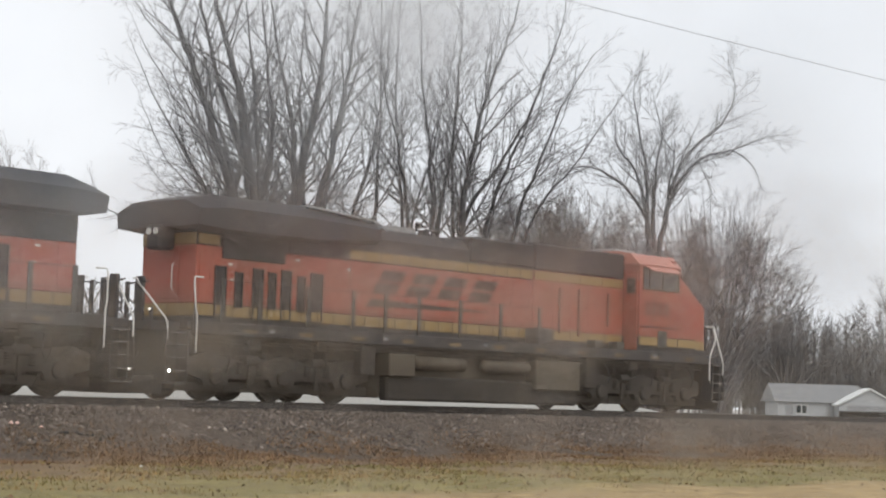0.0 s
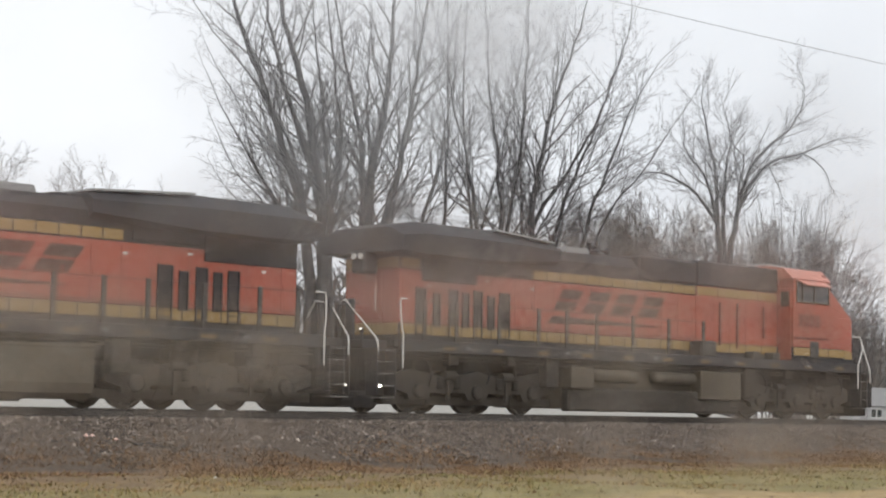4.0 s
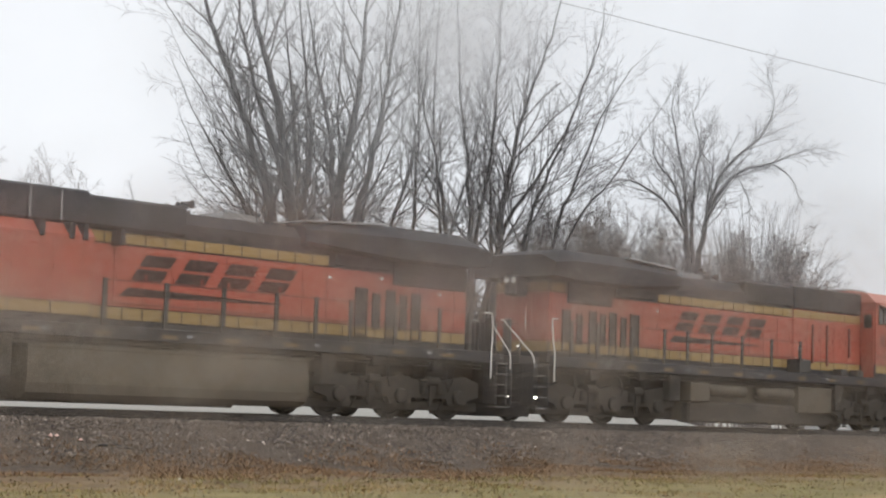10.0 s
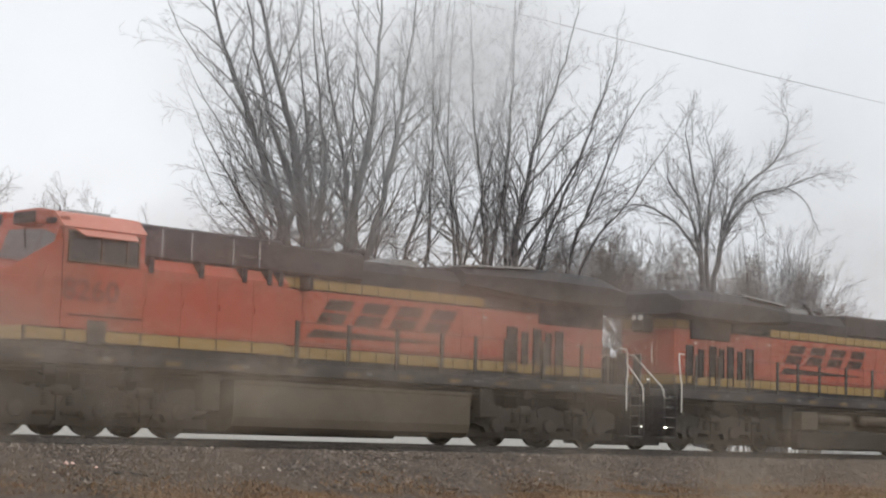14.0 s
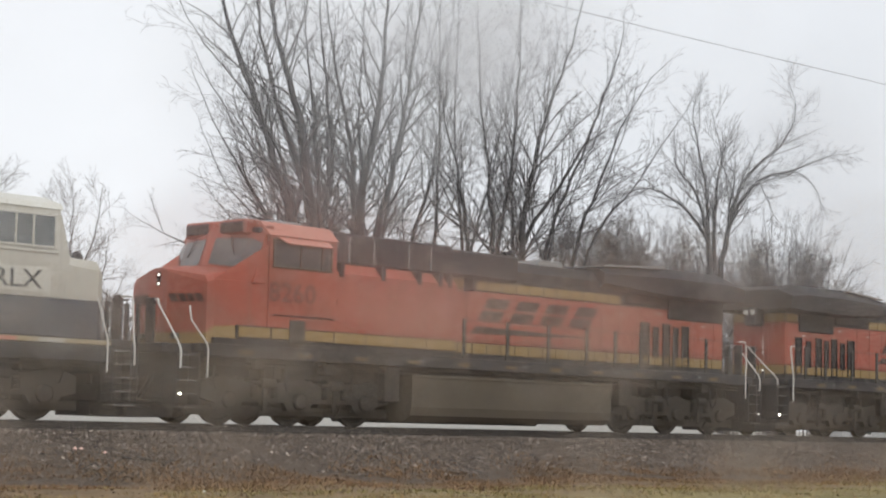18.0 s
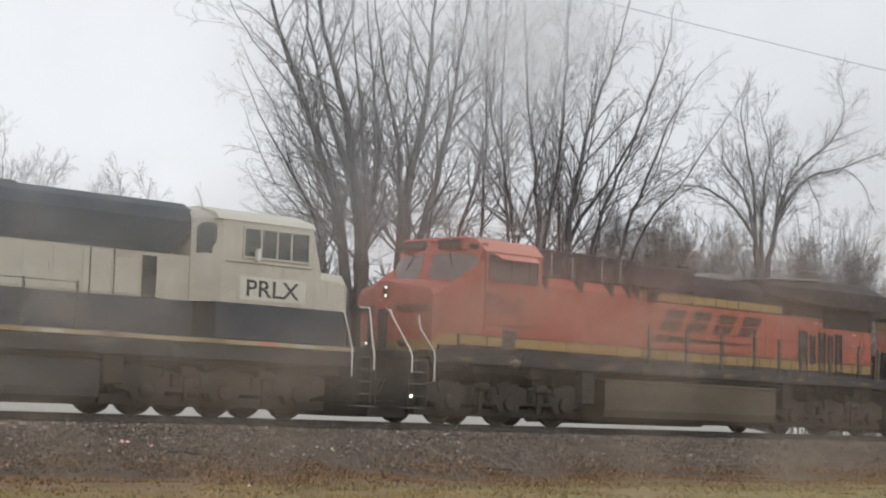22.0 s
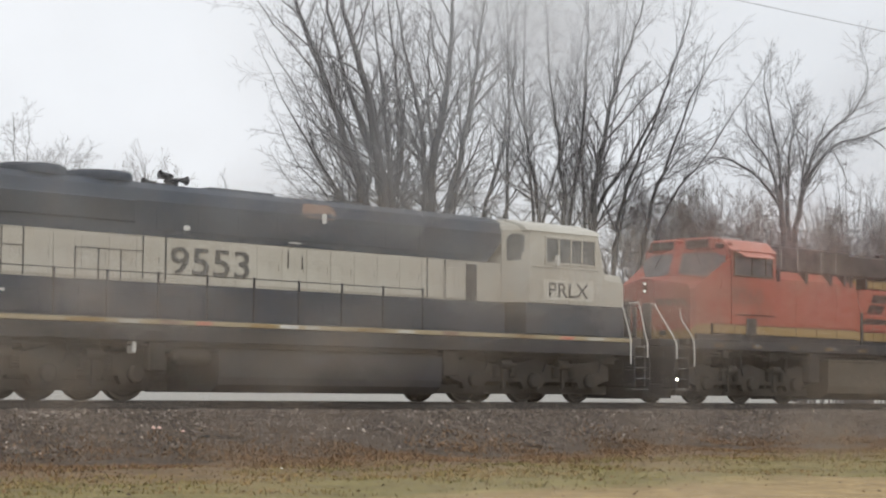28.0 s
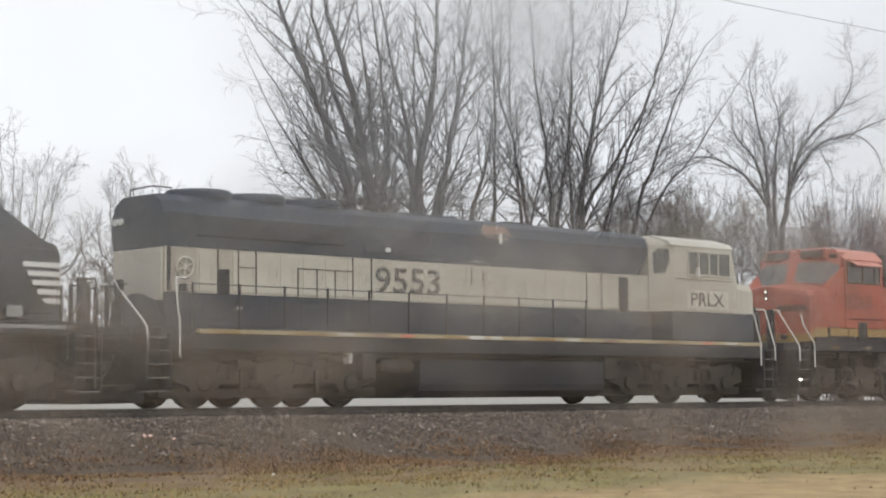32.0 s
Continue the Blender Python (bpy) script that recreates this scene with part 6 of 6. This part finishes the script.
def make_wire():
    a, b = Vector((30.78, 2.36, 12.2)), Vector((39.46, -10.66, 8.18))
    d = (b - a)
    pts = []
    for k in range(-30, 61):
        t = k / 30
        pts.append(a + d * t + Vector((0, 0, 0.25 * (t - 0.5) * (t - 1))))
    solid("overhead_wire", Mesh().tube(pts, 0.007, 5), BLACK, "thin black overhead wire across the sky", "wire")


def make_fence():
    f = thing("low_fence", "low dark wooden fence before the far house", "fence")
    for i in range(7):
        part("fence_panel", Mesh().box(i * 2.05, i * 2.05 + 1.95, 0, 0.06, 0.12, 1.42, 0.01), GRIME, f)
        part("fence_post", Mesh().box(i * 2.05 - 0.1, i * 2.05, -0.03, 0.09, 0, 1.5, 0.01), GRIME, f)
    f.matrix_basis = pose(192.6, 78.9, GROUND, 0, 0, -60)


def make_scraps():
    rng = random.Random(21)
    for x, y, size, mat, label in ((20.1, -3.15, 0.09, SCRAP, "pinkish crumpled scrap on the ballast"), (20.25, -3.12, 0.07, SCRAP, "pinkish crumpled scrap on the ballast"),
                                   (20.72, -3.25, 0.07, SCRAP, "pinkish crumpled scrap on the ballast"), (19.0, -8.45, 0.05, WHITE, "small white scrap in the grass")):
        m = Mesh()
        z = bank_height(x, y)
        ring = [(math.cos(k) * size * rng.uniform(0.5, 1), math.sin(k) * size * rng.uniform(0.4, 0.8), rng.uniform(0, 0.4) * size) for k in range(6)]
        m.add(ring + [(0, 0, size * 0.9), (0, 0, 0.0)], [(k, (k + 1) % 6, 6) for k in range(6)] + [((k + 1) % 6, k, 7) for k in range(6)])
        solid("scrap", m, mat, label, "litter").location = (x, y, z)
    m = Mesh().tube([(20.95, -3.5, bank_height(20.95, -3.5) + 0.02), (21.25, -3.56, bank_height(21.25, -3.56) + 0.04), (21.6, -3.7, bank_height(21.6, -3.7) + 0.02)], 0.02, 6)
    solid("fallen_branch", m, BARK, "dark fallen branch lying on the ballast", "branch")


def soft_spot(u, v, u0, v0, wide, tall):
    return math.exp(-((u - u0) / wide) ** 2 - ((v - v0) / tall) ** 2)


# haze smears and clearer spots, placed to fit the camera's view: strength, place across and up, half width, half height
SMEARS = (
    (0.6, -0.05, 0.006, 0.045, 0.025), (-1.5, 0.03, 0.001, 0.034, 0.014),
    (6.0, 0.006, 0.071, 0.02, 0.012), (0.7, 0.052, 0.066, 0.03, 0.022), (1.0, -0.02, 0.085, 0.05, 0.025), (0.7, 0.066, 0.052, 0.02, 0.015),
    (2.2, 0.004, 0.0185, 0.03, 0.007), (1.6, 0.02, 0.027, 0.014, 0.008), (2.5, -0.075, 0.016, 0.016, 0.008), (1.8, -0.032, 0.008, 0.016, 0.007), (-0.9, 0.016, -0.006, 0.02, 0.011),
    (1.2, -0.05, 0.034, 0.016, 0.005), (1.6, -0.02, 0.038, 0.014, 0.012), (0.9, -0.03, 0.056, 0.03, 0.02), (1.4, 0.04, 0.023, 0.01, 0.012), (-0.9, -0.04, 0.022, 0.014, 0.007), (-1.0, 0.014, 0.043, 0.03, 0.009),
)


def make_haze_window():
    """A haze veil of specks before the camera, in a window surround added out of view."""
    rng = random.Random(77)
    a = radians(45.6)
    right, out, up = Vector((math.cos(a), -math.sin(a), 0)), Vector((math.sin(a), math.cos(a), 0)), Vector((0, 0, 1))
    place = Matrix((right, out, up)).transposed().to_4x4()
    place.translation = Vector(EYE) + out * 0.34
    w = thing("haze_window", "vehicle window without glass, only specks that veil the view in haze", "window", kind="structure")
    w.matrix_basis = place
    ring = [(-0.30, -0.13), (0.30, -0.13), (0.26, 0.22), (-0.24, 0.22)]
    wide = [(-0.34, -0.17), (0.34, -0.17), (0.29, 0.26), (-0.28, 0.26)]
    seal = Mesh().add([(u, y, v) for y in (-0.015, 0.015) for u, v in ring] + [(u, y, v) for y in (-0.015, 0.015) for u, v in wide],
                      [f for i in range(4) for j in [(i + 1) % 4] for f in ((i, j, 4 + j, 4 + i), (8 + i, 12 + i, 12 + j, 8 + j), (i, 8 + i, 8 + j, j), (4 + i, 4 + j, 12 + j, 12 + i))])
    # seal and door are never seen; added only to hold the specks
    part("window_seal", seal, BLACK, w, "black rubber window seal, added out of view")
    part("door_skin", Mesh().box(-0.34, 0.34, -0.03, 0.03, GROUND - EYE[2] + 0.02, -0.172, 0.01), ROOFGREY, w, "grey metal door below the window, added out of view")
    # specks lay haze over the view, browner towards the bottom
    mist, brown_specks, step = Mesh(), Mesh(), 0.0008
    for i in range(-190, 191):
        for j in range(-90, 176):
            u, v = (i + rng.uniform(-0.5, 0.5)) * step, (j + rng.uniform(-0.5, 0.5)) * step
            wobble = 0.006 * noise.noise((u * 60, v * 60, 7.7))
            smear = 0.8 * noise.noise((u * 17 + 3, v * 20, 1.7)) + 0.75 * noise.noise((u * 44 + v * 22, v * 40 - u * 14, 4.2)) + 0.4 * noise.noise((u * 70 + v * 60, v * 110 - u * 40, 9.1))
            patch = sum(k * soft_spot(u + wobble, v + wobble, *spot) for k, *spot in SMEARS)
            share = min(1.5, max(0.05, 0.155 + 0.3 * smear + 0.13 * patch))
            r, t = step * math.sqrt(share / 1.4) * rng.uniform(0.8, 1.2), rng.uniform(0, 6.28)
            (brown_specks if rng.random() < 0.75 - 16 * v else mist).add([(u + r * math.cos(t + k * 1.5708) * (1.0 if k % 2 else 0.7), 0.0, v + r * math.sin(t + k * 1.5708) * (1.0 if k % 2 else 0.7)) for k in range(4)], [(0, 1, 2, 3)])
    tagged(part("mist", mist, HAZEDROP, w, "fine pale specks added to veil the view in haze"), kind="stuff")
    tagged(part("low_brown_haze", brown_specks, BROWNHAZEDROP, w, "brown specks added to tint the haze low in the view"), kind="stuff")


make_house()
make_wire()
make_scraps()
make_fence()
make_haze_window()


def motions():
    walk(cam, [(t, aim(a, b, c)) for t, a, b, c, s in RIDE], LIGHTNESS)
    for engine in TRAIN:
        rest = engine.matrix_basis.copy()
        walk(engine, [(t, Matrix.Translation((s, 0, 0)) @ rest) for t, a, b, c, s in RIDE])
    # wheels roll with the way gone, in steps of less than a quarter turn
    ts, way = [r[0] for r in RIDE], [r[4] for r in RIDE]
    for w in WHEELSETS:
        back = -1 if w.parent is second else 1
        place = Matrix.Translation(w.location)
        rows = []
        for k in range(81):
            t = k * 0.4
            turn = (float(np.interp(t, ts, way)) - way[0]) / 0.533 * back
            rows.append((t, place @ Matrix.Rotation(turn, 4, "Y")))
        walk(w, rows)


motions()
